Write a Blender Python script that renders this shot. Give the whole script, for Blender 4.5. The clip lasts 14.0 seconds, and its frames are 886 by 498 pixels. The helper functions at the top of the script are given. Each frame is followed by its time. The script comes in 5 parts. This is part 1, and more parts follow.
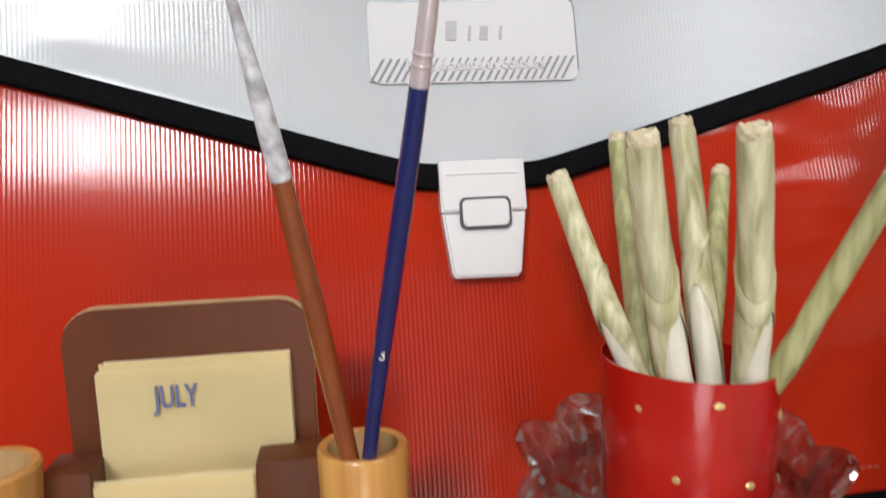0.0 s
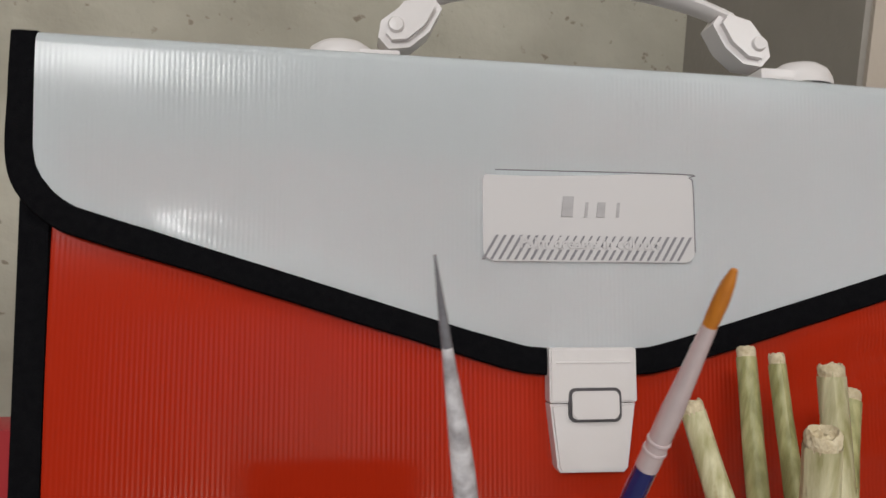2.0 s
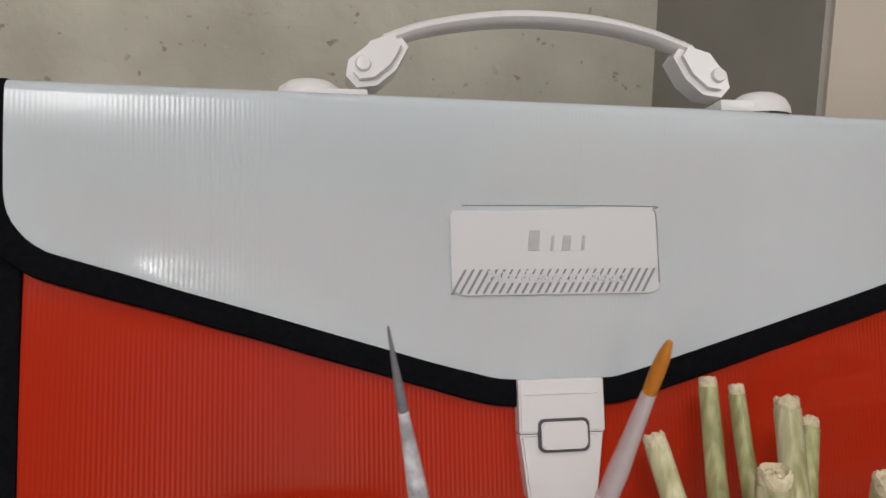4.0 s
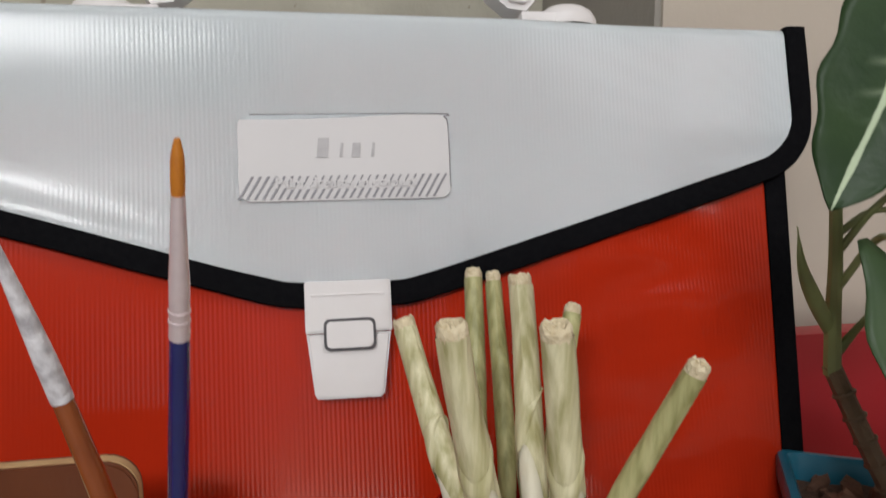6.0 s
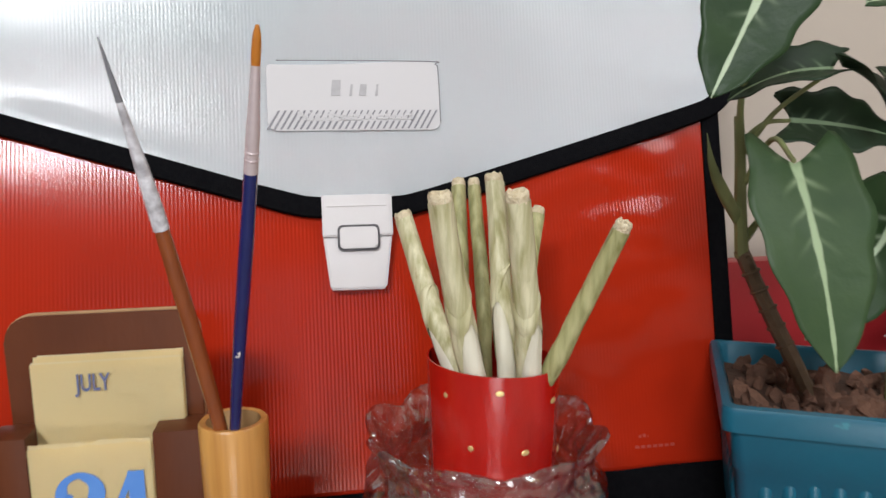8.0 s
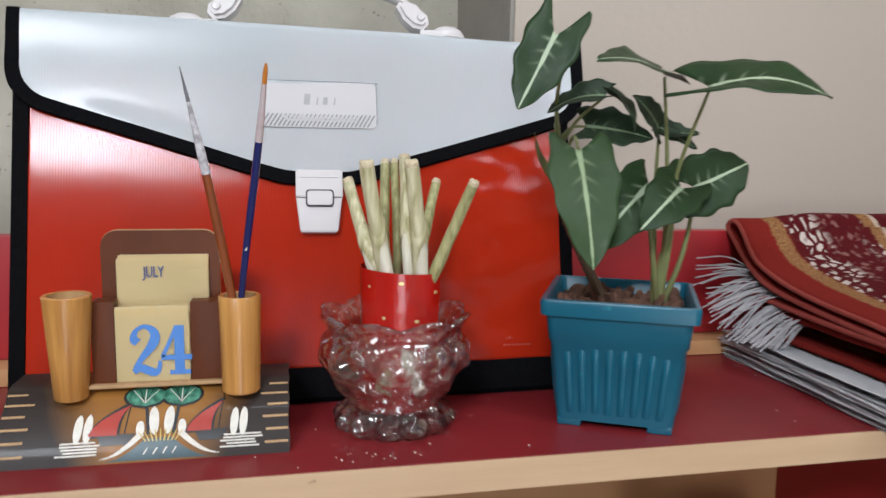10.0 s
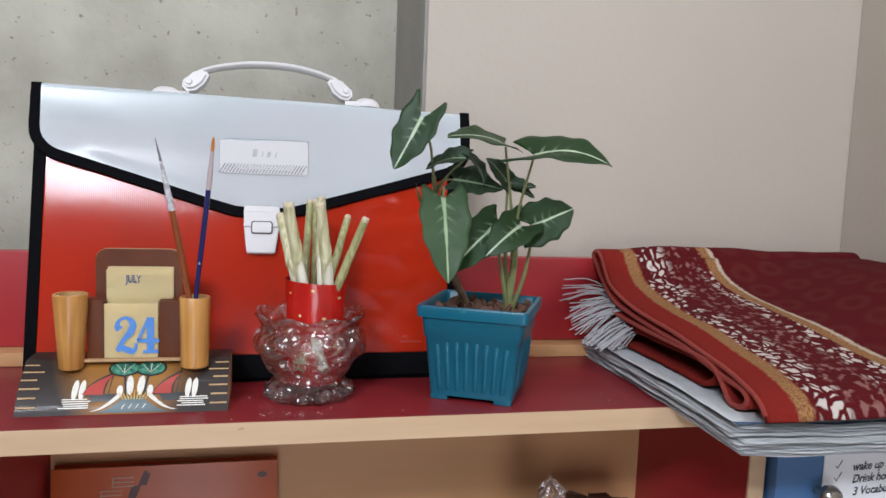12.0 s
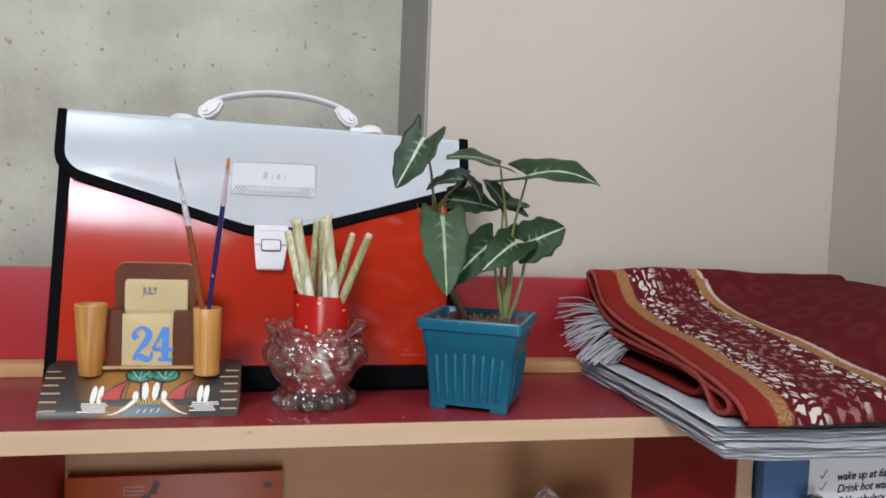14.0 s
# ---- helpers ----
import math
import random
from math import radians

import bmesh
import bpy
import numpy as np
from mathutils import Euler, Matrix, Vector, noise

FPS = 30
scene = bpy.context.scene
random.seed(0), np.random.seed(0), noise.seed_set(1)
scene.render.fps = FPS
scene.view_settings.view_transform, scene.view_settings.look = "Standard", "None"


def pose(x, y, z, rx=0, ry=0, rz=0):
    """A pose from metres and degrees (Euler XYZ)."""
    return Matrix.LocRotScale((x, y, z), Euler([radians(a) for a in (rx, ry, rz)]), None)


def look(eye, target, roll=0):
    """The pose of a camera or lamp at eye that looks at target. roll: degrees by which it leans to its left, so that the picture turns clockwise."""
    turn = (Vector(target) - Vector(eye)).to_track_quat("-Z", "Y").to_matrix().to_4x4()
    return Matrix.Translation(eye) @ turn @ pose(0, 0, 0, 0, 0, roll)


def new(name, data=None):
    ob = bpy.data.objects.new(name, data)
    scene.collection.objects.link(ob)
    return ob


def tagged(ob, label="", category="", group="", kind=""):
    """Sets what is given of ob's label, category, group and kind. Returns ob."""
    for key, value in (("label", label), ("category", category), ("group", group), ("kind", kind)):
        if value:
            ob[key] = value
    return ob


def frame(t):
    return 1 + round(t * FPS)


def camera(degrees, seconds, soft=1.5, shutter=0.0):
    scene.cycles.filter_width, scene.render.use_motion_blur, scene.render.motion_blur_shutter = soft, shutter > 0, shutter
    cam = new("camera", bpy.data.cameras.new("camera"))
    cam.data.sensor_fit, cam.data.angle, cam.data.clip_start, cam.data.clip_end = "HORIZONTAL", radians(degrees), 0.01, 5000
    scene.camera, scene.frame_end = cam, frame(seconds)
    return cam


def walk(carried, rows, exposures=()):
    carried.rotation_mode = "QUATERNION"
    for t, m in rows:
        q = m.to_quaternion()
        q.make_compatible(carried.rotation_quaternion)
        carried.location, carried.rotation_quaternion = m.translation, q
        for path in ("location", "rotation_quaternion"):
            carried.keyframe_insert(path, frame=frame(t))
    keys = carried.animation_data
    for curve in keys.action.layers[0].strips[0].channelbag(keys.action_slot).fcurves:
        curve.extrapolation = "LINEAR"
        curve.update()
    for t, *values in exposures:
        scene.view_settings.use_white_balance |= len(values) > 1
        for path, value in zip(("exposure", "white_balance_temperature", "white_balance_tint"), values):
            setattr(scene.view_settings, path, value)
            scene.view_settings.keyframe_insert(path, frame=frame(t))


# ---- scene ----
cam = camera(62.0, 14.0, shutter=0.5)
PATH = [
    (0, (0.039, -0.13, 0.164), (0.301, 1.83, -0.132), -1.9),
    (0.5, (0.036, -0.113, 0.186), (0.289, 1.85, -0.097), -1.9),
    (1, (0.03, -0.11, 0.214), (0.253, 1.866, 0.004), -0.5),
    (1.5, (0.0214, -0.1, 0.228), (0.2154, 1.867, -0.013), 0.3),
    (2, (0.002, -0.104, 0.229), (0.272, 1.853, -0.081), 1.9),
    (2.2, (-0.006, -0.103, 0.224), (0.343, 1.842, -0.087), 2.4),
    (4.3, (0.014, -0.111, 0.242), (0.312, 1.844, -0.055), 0.6),
    (4.5, (0.027, -0.115, 0.241), (0.318, 1.84, -0.065), 0.4),
    (5, (0.047, -0.121, 0.236), (0.365, 1.827, -0.084), 0.2),
    (5.5, (0.072, -0.125, 0.225), (0.398, 1.822, -0.091), -0.4),
    (6, (0.081, -0.131, 0.213), (0.406, 1.813, -0.123), -0.4),
    (6.5, (0.085, -0.132, 0.198), (0.429, 1.803, -0.174), -0.1),
    (7, (0.082, -0.14, 0.186), (0.416, 1.797, -0.187), 0.1),
    (7.2, (0.08, -0.15, 0.187), (0.416, 1.789, -0.171), -0.4),
    (9.3, (0.061, -0.304, 0.173), (0.443, 1.638, -0.111), 0.4),
    (9.5, (0.062, -0.324, 0.171), (0.478, 1.614, -0.095), 0.7),
    (10, (0.066, -0.377, 0.172), (0.487, 1.559, -0.099), 1.0),
    (10.5, (0.068, -0.438, 0.183), (0.546, 1.49, -0.054), 1.7),
    (11, (0.075, -0.48, 0.188), (0.518, 1.461, -0.005), 2.1),
    (11.5, (0.093, -0.531, 0.192), (0.518, 1.413, -0.012), 2.3),
    (12, (0.102, -0.556, 0.191), (0.547, 1.384, -0.01), 2.2),
    (12.5, (0.114, -0.572, 0.192), (0.563, 1.367, -0.01), 2.0),
    (13, (0.11, -0.579, 0.181), (0.606, 1.352, 0.018), 2.5),
    (13.5, (0.11, -0.584, 0.183), (0.562, 1.356, 0.004), 2.6),
    (14, (0.099, -0.594, 0.177), (0.53, 1.357, 0.072), 2.3),
]
EXPOSURES = [(0, 0.13, 6450, 10), (0.5, 0.06, 6450, 10), (1, -0.34, 6700, 11), (1.5, -0.48, 6750, 11), (2.2, -0.44, 6750, 11), (4.3, -0.44, 6700, 11), (5, -0.42, 6700, 11), (5.5, -0.36, 6650, 11),
             (6, -0.30, 6600, 11), (6.5, -0.08, 6500, 11), (7.2, 0.02, 6450, 11), (9.3, -0.03, 6250, 11), (10.5, 0.04, 6050, 11), (14, 0.06, 5950, 11)]
walk(cam, [(t, look(eye, target, roll)) for t, eye, target, roll in PATH], EXPOSURES)


# ---- light ----
def area_light(name, m, sx, sy, power, colour):
    d = bpy.data.lights.new(name, "AREA")
    d.shape, d.size, d.size_y, d.energy, d.color = "RECTANGLE", sx, sy, power, colour
    ob = new(name, d)
    ob.matrix_world = m
    return ob


world = bpy.data.worlds.new("sky")
scene.world = world
world.use_nodes = True
wn = world.node_tree.nodes
sky = wn.new("ShaderNodeTexSky")
sky.sky_type, sky.sun_disc, sky.sun_elevation, sky.sun_rotation = "NISHITA", False, radians(40), radians(200)
world.node_tree.links.new(sky.outputs[0], wn["Background"].inputs[0])
wn["Background"].inputs[1].default_value = 0.12
# daylight through two unseen windows: a high one behind the camera, a narrow one in the side wall
area_light("window_daylight", look((-1.0, -2.39, 1.74), (0.0, 0.2, 0.15)), 0.8, 0.36, 64.0, (0.95, 0.985, 1.0))
area_light("side_window_daylight", look((0.785, -0.70, 0.87), (0.2, 0.15, 0.2)), 0.22, 0.34, 3.2, (0.94, 0.98, 1.0))
# unseen frontal fill lamp, added to brighten the compartment and the note
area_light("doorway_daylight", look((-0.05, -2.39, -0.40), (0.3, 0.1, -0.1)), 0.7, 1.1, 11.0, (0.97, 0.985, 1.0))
# unseen overhead fill lamp, added for some light from above
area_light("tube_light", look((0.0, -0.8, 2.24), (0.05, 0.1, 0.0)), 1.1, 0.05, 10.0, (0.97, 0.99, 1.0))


# ---- materials ----
def material(name, colour, rough=0.5, metal=0.0, second=None, scale=30.0, amount=0.6, bump=0.0, bump_scale=200.0, stretch=(1, 1, 1), coat=0.0,
             spots=None, spot_scale=60.0, spot_edge=0.62, specular=0.5, detail=6.0, transmission=0.0):
    """A surface of two tones mixed by noise, with optional spots and fine relief, in object coordinates (metres)."""
    m = bpy.data.materials.new(name)
    m.use_nodes = True
    n, l = m.node_tree.nodes, m.node_tree.links
    b = n["Principled BSDF"]
    b.inputs["Roughness"].default_value, b.inputs["Metallic"].default_value = rough, metal
    b.inputs["Coat Weight"].default_value, b.inputs["Specular IOR Level"].default_value = coat, specular
    b.inputs["Coat Roughness"].default_value = 0.08
    b.inputs["Transmission Weight"].default_value = transmission
    co, mp = n.new("ShaderNodeTexCoord"), n.new("ShaderNodeMapping")
    l.new(co.outputs["Object"], mp.inputs["Vector"])
    mp.inputs["Scale"].default_value = stretch
    a = n.new("ShaderNodeTexNoise")
    a.inputs["Scale"].default_value, a.inputs["Detail"].default_value = scale, detail
    l.new(mp.outputs[0], a.inputs["Vector"])
    mix = n.new("ShaderNodeMix")
    mix.data_type = "RGBA"
    second = second or tuple(c * 0.72 for c in colour)
    mix.inputs[6].default_value, mix.inputs[7].default_value = (*colour, 1), (*second, 1)
    ramp = n.new("ShaderNodeMapRange")
    ramp.inputs[1].default_value, ramp.inputs[2].default_value, ramp.inputs[4].default_value = 0.35, 0.7, amount
    l.new(a.outputs["Fac"], ramp.inputs[0])
    l.new(ramp.outputs[0], mix.inputs[0])
    out = mix.outputs[2]
    if spots:
        s = n.new("ShaderNodeTexNoise")
        s.inputs["Scale"].default_value, s.inputs["Detail"].default_value = spot_scale, 4.0
        l.new(co.outputs["Object"], s.inputs["Vector"])
        r = n.new("ShaderNodeMapRange")
        r.inputs[1].default_value, r.inputs[2].default_value = spot_edge, spot_edge + 0.06
        l.new(s.outputs["Fac"], r.inputs[0])
        mix2 = n.new("ShaderNodeMix")
        mix2.data_type = "RGBA"
        mix2.inputs[7].default_value = (*spots, 1)
        l.new(out, mix2.inputs[6])
        l.new(r.outputs[0], mix2.inputs[0])
        out = mix2.outputs[2]
    l.new(out, b.inputs["Base Color"])
    if bump:
        f = n.new("ShaderNodeTexNoise")
        f.inputs["Scale"].default_value, f.inputs["Detail"].default_value = bump_scale, 5.0
        l.new(mp.outputs[0], f.inputs["Vector"])
        bp = n.new("ShaderNodeBump")
        bp.inputs["Distance"].default_value, bp.inputs["Strength"].default_value = bump, 1.0
        l.new(f.outputs["Fac"], bp.inputs["Height"])
        l.new(bp.outputs[0], b.inputs["Normal"])
    # the roughness varies a little with the same noise
    rr = n.new("ShaderNodeMapRange")
    rr.inputs[3].default_value, rr.inputs[4].default_value = max(rough - 0.06, 0.02), min(rough + 0.06, 1)
    l.new(a.outputs["Fac"], rr.inputs[0])
    l.new(rr.outputs[0], b.inputs["Roughness"])
    return m


def math_node(n, l, op, a, b=None, c=None):
    q = n.new("ShaderNodeMath")
    q.operation = op
    for k, v in enumerate((a, b, c)):
        if v is None:
            continue
        if isinstance(v, (int, float)):
            q.inputs[k].default_value = v
        else:
            l.new(v, q.inputs[k])
    return q.outputs[0]


def fluted(name, colour, second, rough, depth, period=0.0017, wave=0.0):
    """Corrugated plastic sheet: fine upright flutes, slightly wavy as a whole."""
    m = material(name, colour, rough, second=second, scale=9.0, amount=0.5)
    n, l = m.node_tree.nodes, m.node_tree.links
    co, sp = n.new("ShaderNodeTexCoord"), n.new("ShaderNodeSeparateXYZ")
    l.new(co.outputs["Object"], sp.inputs[0])
    h = math_node(n, l, "SINE", math_node(n, l, "MULTIPLY", sp.outputs[0], 2 * math.pi / period))
    bp = n.new("ShaderNodeBump")
    bp.inputs["Distance"].default_value = depth
    l.new(h, bp.inputs["Height"])
    w = n.new("ShaderNodeTexNoise")
    w.inputs["Scale"].default_value, w.inputs["Detail"].default_value = 16.0, 1.0
    l.new(co.outputs["Object"], w.inputs["Vector"])
    b2 = n.new("ShaderNodeBump")
    b2.inputs["Distance"].default_value = wave
    l.new(w.outputs["Fac"], b2.inputs["Height"])
    l.new(b2.outputs[0], bp.inputs["Normal"])
    l.new(bp.outputs[0], n["Principled BSDF"].inputs["Normal"])
    return m


CONCRETE = material("concrete", (0.50, 0.47, 0.39), 0.85, second=(0.33, 0.305, 0.245), scale=9.0, amount=0.9, bump=0.002, bump_scale=60,
                    spots=(0.25, 0.21, 0.16), spot_scale=110, spot_edge=0.665)
CREAM = material("cream_paint", (0.47, 0.405, 0.34), 0.6, second=(0.425, 0.365, 0.305), scale=3.0, amount=0.7, bump=0.0004, bump_scale=120)
RETURNGREY = material("return_grey", (0.30, 0.275, 0.245), 0.7, second=(0.25, 0.23, 0.20), scale=12.0, amount=0.7, bump=0.0006, bump_scale=150)
# room shell out of view; its greys are kept low to limit bounced light
ROOM = material("room_paint", (0.24, 0.23, 0.215), 0.7, second=(0.21, 0.20, 0.19), scale=2.0)
FLOOR = material("floor_cement", (0.28, 0.255, 0.23), 0.6, second=(0.21, 0.19, 0.17), scale=5.0)
LAMINATE = material("red_laminate", (0.23, 0.018, 0.022), 0.38, second=(0.175, 0.015, 0.018), scale=14.0, bump=0.00012, bump_scale=600,
                    spots=(0.42, 0.09, 0.08), spot_scale=90, spot_edge=0.70)
REDPANEL = material("red_board", (0.40, 0.022, 0.028), 0.42, second=(0.33, 0.018, 0.022), scale=6.0, bump=0.0001, bump_scale=500)
EDGE = material("maple_edge", (0.60, 0.41, 0.25), 0.45, second=(0.50, 0.325, 0.19), scale=22.0, stretch=(0.25, 1, 3), bump=0.0001, bump_scale=300,
                spots=(0.30, 0.19, 0.10), spot_scale=70, spot_edge=0.71)
MAPLE = material("maple_board", (0.60, 0.33, 0.15), 0.45, second=(0.48, 0.245, 0.10), scale=10.0, stretch=(0.2, 1, 2), bump=0.0001, bump_scale=300)
BLUE = material("blue_laminate", (0.07, 0.16, 0.34), 0.4, second=(0.055, 0.13, 0.28), scale=8.0)
RED = fluted("red_fluted_plastic", (0.40, 0.022, 0.006), (0.34, 0.018, 0.005), 0.12, 0.000024, wave=0.0003)
WHITE = fluted("white_fluted_plastic", (0.86, 0.90, 0.925), (0.84, 0.885, 0.91), 0.17, 0.000014, wave=0.0)
WHITE.node_tree.nodes["Principled BSDF"].inputs["Specular IOR Level"].default_value = 0.30
RED.node_tree.nodes["Principled BSDF"].inputs["Specular IOR Level"].default_value = 0.32
BINDING = material("black_binding", (0.004, 0.004, 0.005), 0.9, second=(0.008, 0.008, 0.009), scale=400, bump=0.0004, bump_scale=1500, specular=0.04)
GUSSET = material("black_cloth", (0.003, 0.003, 0.004), 0.9, second=(0.006, 0.006, 0.007), scale=300, bump=0.0003, bump_scale=900, specular=0.04)
PLASTIC = material("white_plastic", (0.70, 0.665, 0.665), 0.30, second=(0.63, 0.59, 0.58), scale=40, bump=0.00006, bump_scale=400)
GROOVE = material("dark_groove", (0.05, 0.045, 0.05), 0.6, second=(0.09, 0.08, 0.085), scale=200)
LABEL = material("pale_pink_label", (0.585, 0.56, 0.565), 0.5, second=(0.575, 0.555, 0.56), scale=30, specular=0.3)
INK = material("grey_print", (0.22, 0.21, 0.23), 0.5, second=(0.25, 0.24, 0.26), scale=300)
INKPALE = material("pale_grey_print", (0.38, 0.36, 0.37), 0.5, second=(0.48, 0.46, 0.47), scale=300)
BROWNBOARD = material("brown_board", (0.13, 0.037, 0.013), 0.4, second=(0.065, 0.019, 0.009), scale=30, stretch=(1, 1, 0.4), bump=0.00012, bump_scale=300, specular=0.2)
RAWEDGE = material("raw_wood_edge", (0.50, 0.32, 0.16), 0.7, second=(0.36, 0.20, 0.09), scale=120)
BAMBOO = material("bamboo", (0.58, 0.29, 0.075), 0.35, second=(0.36, 0.145, 0.03), scale=70, stretch=(3, 3, 0.10), amount=1.0, bump=0.0002, bump_scale=160, coat=0.2)
BAMBOOIN = material("bamboo_inside", (0.50, 0.30, 0.13), 0.7, second=(0.34, 0.18, 0.07), scale=150)
CARD = material("yellow_card", (0.95, 0.80, 0.45), 0.7, second=(0.92, 0.76, 0.41), scale=25, bump=0.00005, bump_scale=900)
CARDTOP = material("pale_yellow_card", (0.95, 0.83, 0.55), 0.7, second=(0.91, 0.77, 0.48), scale=40)
BLUEINK = material("blue_ink", (0.075, 0.22, 0.60), 0.6, second=(0.11, 0.28, 0.66), scale=120)
GREYINK = material("slate_ink", (0.10, 0.12, 0.25), 0.6, second=(0.17, 0.19, 0.33), scale=200)
BRUSHWOOD = material("orange_brown_lacquer", (0.27, 0.068, 0.016), 0.22, second=(0.16, 0.036, 0.010), scale=200, stretch=(1, 1, 0.2), coat=0.5)
BRUSHBLUE = material("navy_lacquer", (0.011, 0.018, 0.12), 0.2, second=(0.008, 0.013, 0.085), scale=90, coat=0.6)
FERRULE = material("silver_ferrule", (0.76, 0.64, 0.65), 0.25, metal=0.35, second=(0.66, 0.55, 0.56), scale=300)
FOIL = material("worn_white_paint", (0.80, 0.79, 0.82), 0.4, second=(0.34, 0.32, 0.34), scale=260, amount=1.0, bump=0.0005, bump_scale=500)
GREYHAIR = material("grey_bristle", (0.20, 0.20, 0.22), 0.6, second=(0.10, 0.10, 0.11), scale=500)
ORANGEHAIR = material("amber_bristle", (0.62, 0.22, 0.02), 0.5, second=(0.36, 0.10, 0.01), scale=700, stretch=(1, 1, 0.1))
STALK = material("pale_stalk", (0.66, 0.59, 0.42), 0.42, second=(0.44, 0.38, 0.20), scale=230, stretch=(1, 1, 0.07), amount=1.0, bump=0.0005, bump_scale=300,
                 spots=(0.42, 0.25, 0.13), spot_scale=75, spot_edge=0.70, detail=4.0)
STALKDRY = material("striped_sheath", (0.66, 0.61, 0.40), 0.5, second=(0.33, 0.30, 0.13), scale=330, stretch=(1, 1, 0.05), amount=1.0, bump=0.0007, bump_scale=420,
                    spots=(0.27, 0.17, 0.06), spot_scale=60, spot_edge=0.70, detail=4.0)
STALKGREEN = material("dry_green_stalk", (0.46, 0.43, 0.21), 0.5, second=(0.22, 0.215, 0.075), scale=360, stretch=(1, 1, 0.05), amount=1.0, bump=0.0007, bump_scale=420)
STALKTOP = material("cut_stalk_end", (0.70, 0.60, 0.42), 0.8, second=(0.40, 0.29, 0.15), scale=500, bump=0.001, bump_scale=700)
def ripen(m, low, z0, z1):
    """Turns a stalk's lower, paler part towards the colour low, between the heights z0 and z1."""
    n, l = m.node_tree.nodes, m.node_tree.links
    co, sp = n.new("ShaderNodeTexCoord"), n.new("ShaderNodeSeparateXYZ")
    l.new(co.outputs["Object"], sp.inputs[0])
    w = n.new("ShaderNodeTexNoise")
    w.inputs["Scale"].default_value = 70
    l.new(co.outputs["Object"], w.inputs["Vector"])
    r = n.new("ShaderNodeMapRange")
    r.inputs[1].default_value, r.inputs[2].default_value, r.inputs[3].default_value, r.inputs[4].default_value = z0, z1, 0.8, 0.0
    l.new(math_node(n, l, "MULTIPLY_ADD", w.outputs["Fac"], 0.02, sp.outputs[2]), r.inputs[0])
    mix = n.new("ShaderNodeMix")
    mix.data_type = "RGBA"
    mix.inputs[7].default_value = (*low, 1)
    l.new(n["Principled BSDF"].inputs["Base Color"].links[0].from_socket, mix.inputs[6])
    l.new(r.outputs[0], mix.inputs[0])
    l.new(mix.outputs[2], n["Principled BSDF"].inputs["Base Color"])


ripen(STALK, (0.74, 0.70, 0.58), 0.120, 0.160)
CUP = material("red_foil_paper", (0.50, 0.012, 0.006), 0.22, second=(0.34, 0.007, 0.004), scale=55, stretch=(1, 1, 0.35), amount=1.0, bump=0.0016, bump_scale=60, coat=0.5)
GOLDDOT = material("gold_dot", (0.85, 0.62, 0.25), 0.3, metal=0.6, second=(0.9, 0.7, 0.4), scale=100)
TEAL = material("teal_plastic", (0.005, 0.108, 0.172), 0.33, second=(0.004, 0.085, 0.138), scale=40, bump=0.0001, bump_scale=300,
                spots=(0.02, 0.19, 0.24), spot_scale=120, spot_edge=0.70)
SOIL = material("brown_soil", (0.085, 0.040, 0.023), 0.95, second=(0.03, 0.016, 0.011), scale=120, bump=0.003, bump_scale=250)
CHIP = material("bark_chip", (0.15, 0.070, 0.042), 0.9, second=(0.045, 0.022, 0.015), scale=160, bump=0.002, bump_scale=300)
STEM = material("green_stem", (0.20, 0.23, 0.085), 0.45, second=(0.15, 0.13, 0.06), scale=150, stretch=(1, 1, 0.3))
STEMBROWN = material("brown_stem", (0.14, 0.085, 0.045), 0.6, second=(0.08, 0.045, 0.025), scale=200, bump=0.001, bump_scale=300)
PAPER = material("newsprint", (0.90, 0.90, 0.905), 0.8, second=(0.80, 0.805, 0.82), scale=30, stretch=(1, 1, 8), amount=0.8, bump=0.0003, bump_scale=90)
PAPERBLUE = material("blue_cover_paper", (0.10, 0.19, 0.33), 0.6, second=(0.18, 0.27, 0.40), scale=40)
NOTE = material("note_paper", (0.84, 0.84, 0.87), 0.75, second=(0.80, 0.80, 0.83), scale=60)
PEN = material("black_pen", (0.02, 0.02, 0.03), 0.6)
FRINGE = material("white_yarn", (0.46, 0.44, 0.45), 0.85, second=(0.34, 0.32, 0.33), scale=200, bump=0.001, bump_scale=900)
CHROME = material("steel_knob", (0.55, 0.52, 0.47), 0.22, metal=1.0, second=(0.45, 0.42, 0.38), scale=60)
ORANGEBOOK = material("orange_cover", (0.50, 0.090, 0.012), 0.35, second=(0.40, 0.065, 0.010), scale=12)
BOOKPRINT = material("dark_red_print", (0.085, 0.014, 0.010), 0.4)
BOOKPALE = material("pale_print", (0.52, 0.35, 0.24), 0.4)
PAGES = material("book_pages", (0.55, 0.47, 0.36), 0.8, scale=100)
# dark colour for the lump that stands in for the compartment's shade
SHADEMASS = material("shade_brown", (0.035, 0.016, 0.010), 0.3, second=(0.06, 0.03, 0.02), scale=40)
FRAME = material("window_frame_paint", (0.5, 0.47, 0.42), 0.5)
P_RED = material("paint_red", (0.42, 0.035, 0.018), 0.35, second=(0.30, 0.02, 0.012), scale=90)
P_GREEN = material("paint_green", (0.018, 0.105, 0.065), 0.35, second=(0.10, 0.33, 0.22), scale=330, stretch=(1, 1, 0.4), amount=1.0)
P_BLACK = material("paint_black", (0.012, 0.011, 0.012), 0.35)
P_WHITE = material("paint_white", (0.78, 0.74, 0.66), 0.45, second=(0.62, 0.58, 0.50), scale=300)
P_TEAL = material("paint_dark_teal", (0.022, 0.06, 0.075), 0.35, second=(0.04, 0.10, 0.12), scale=200)
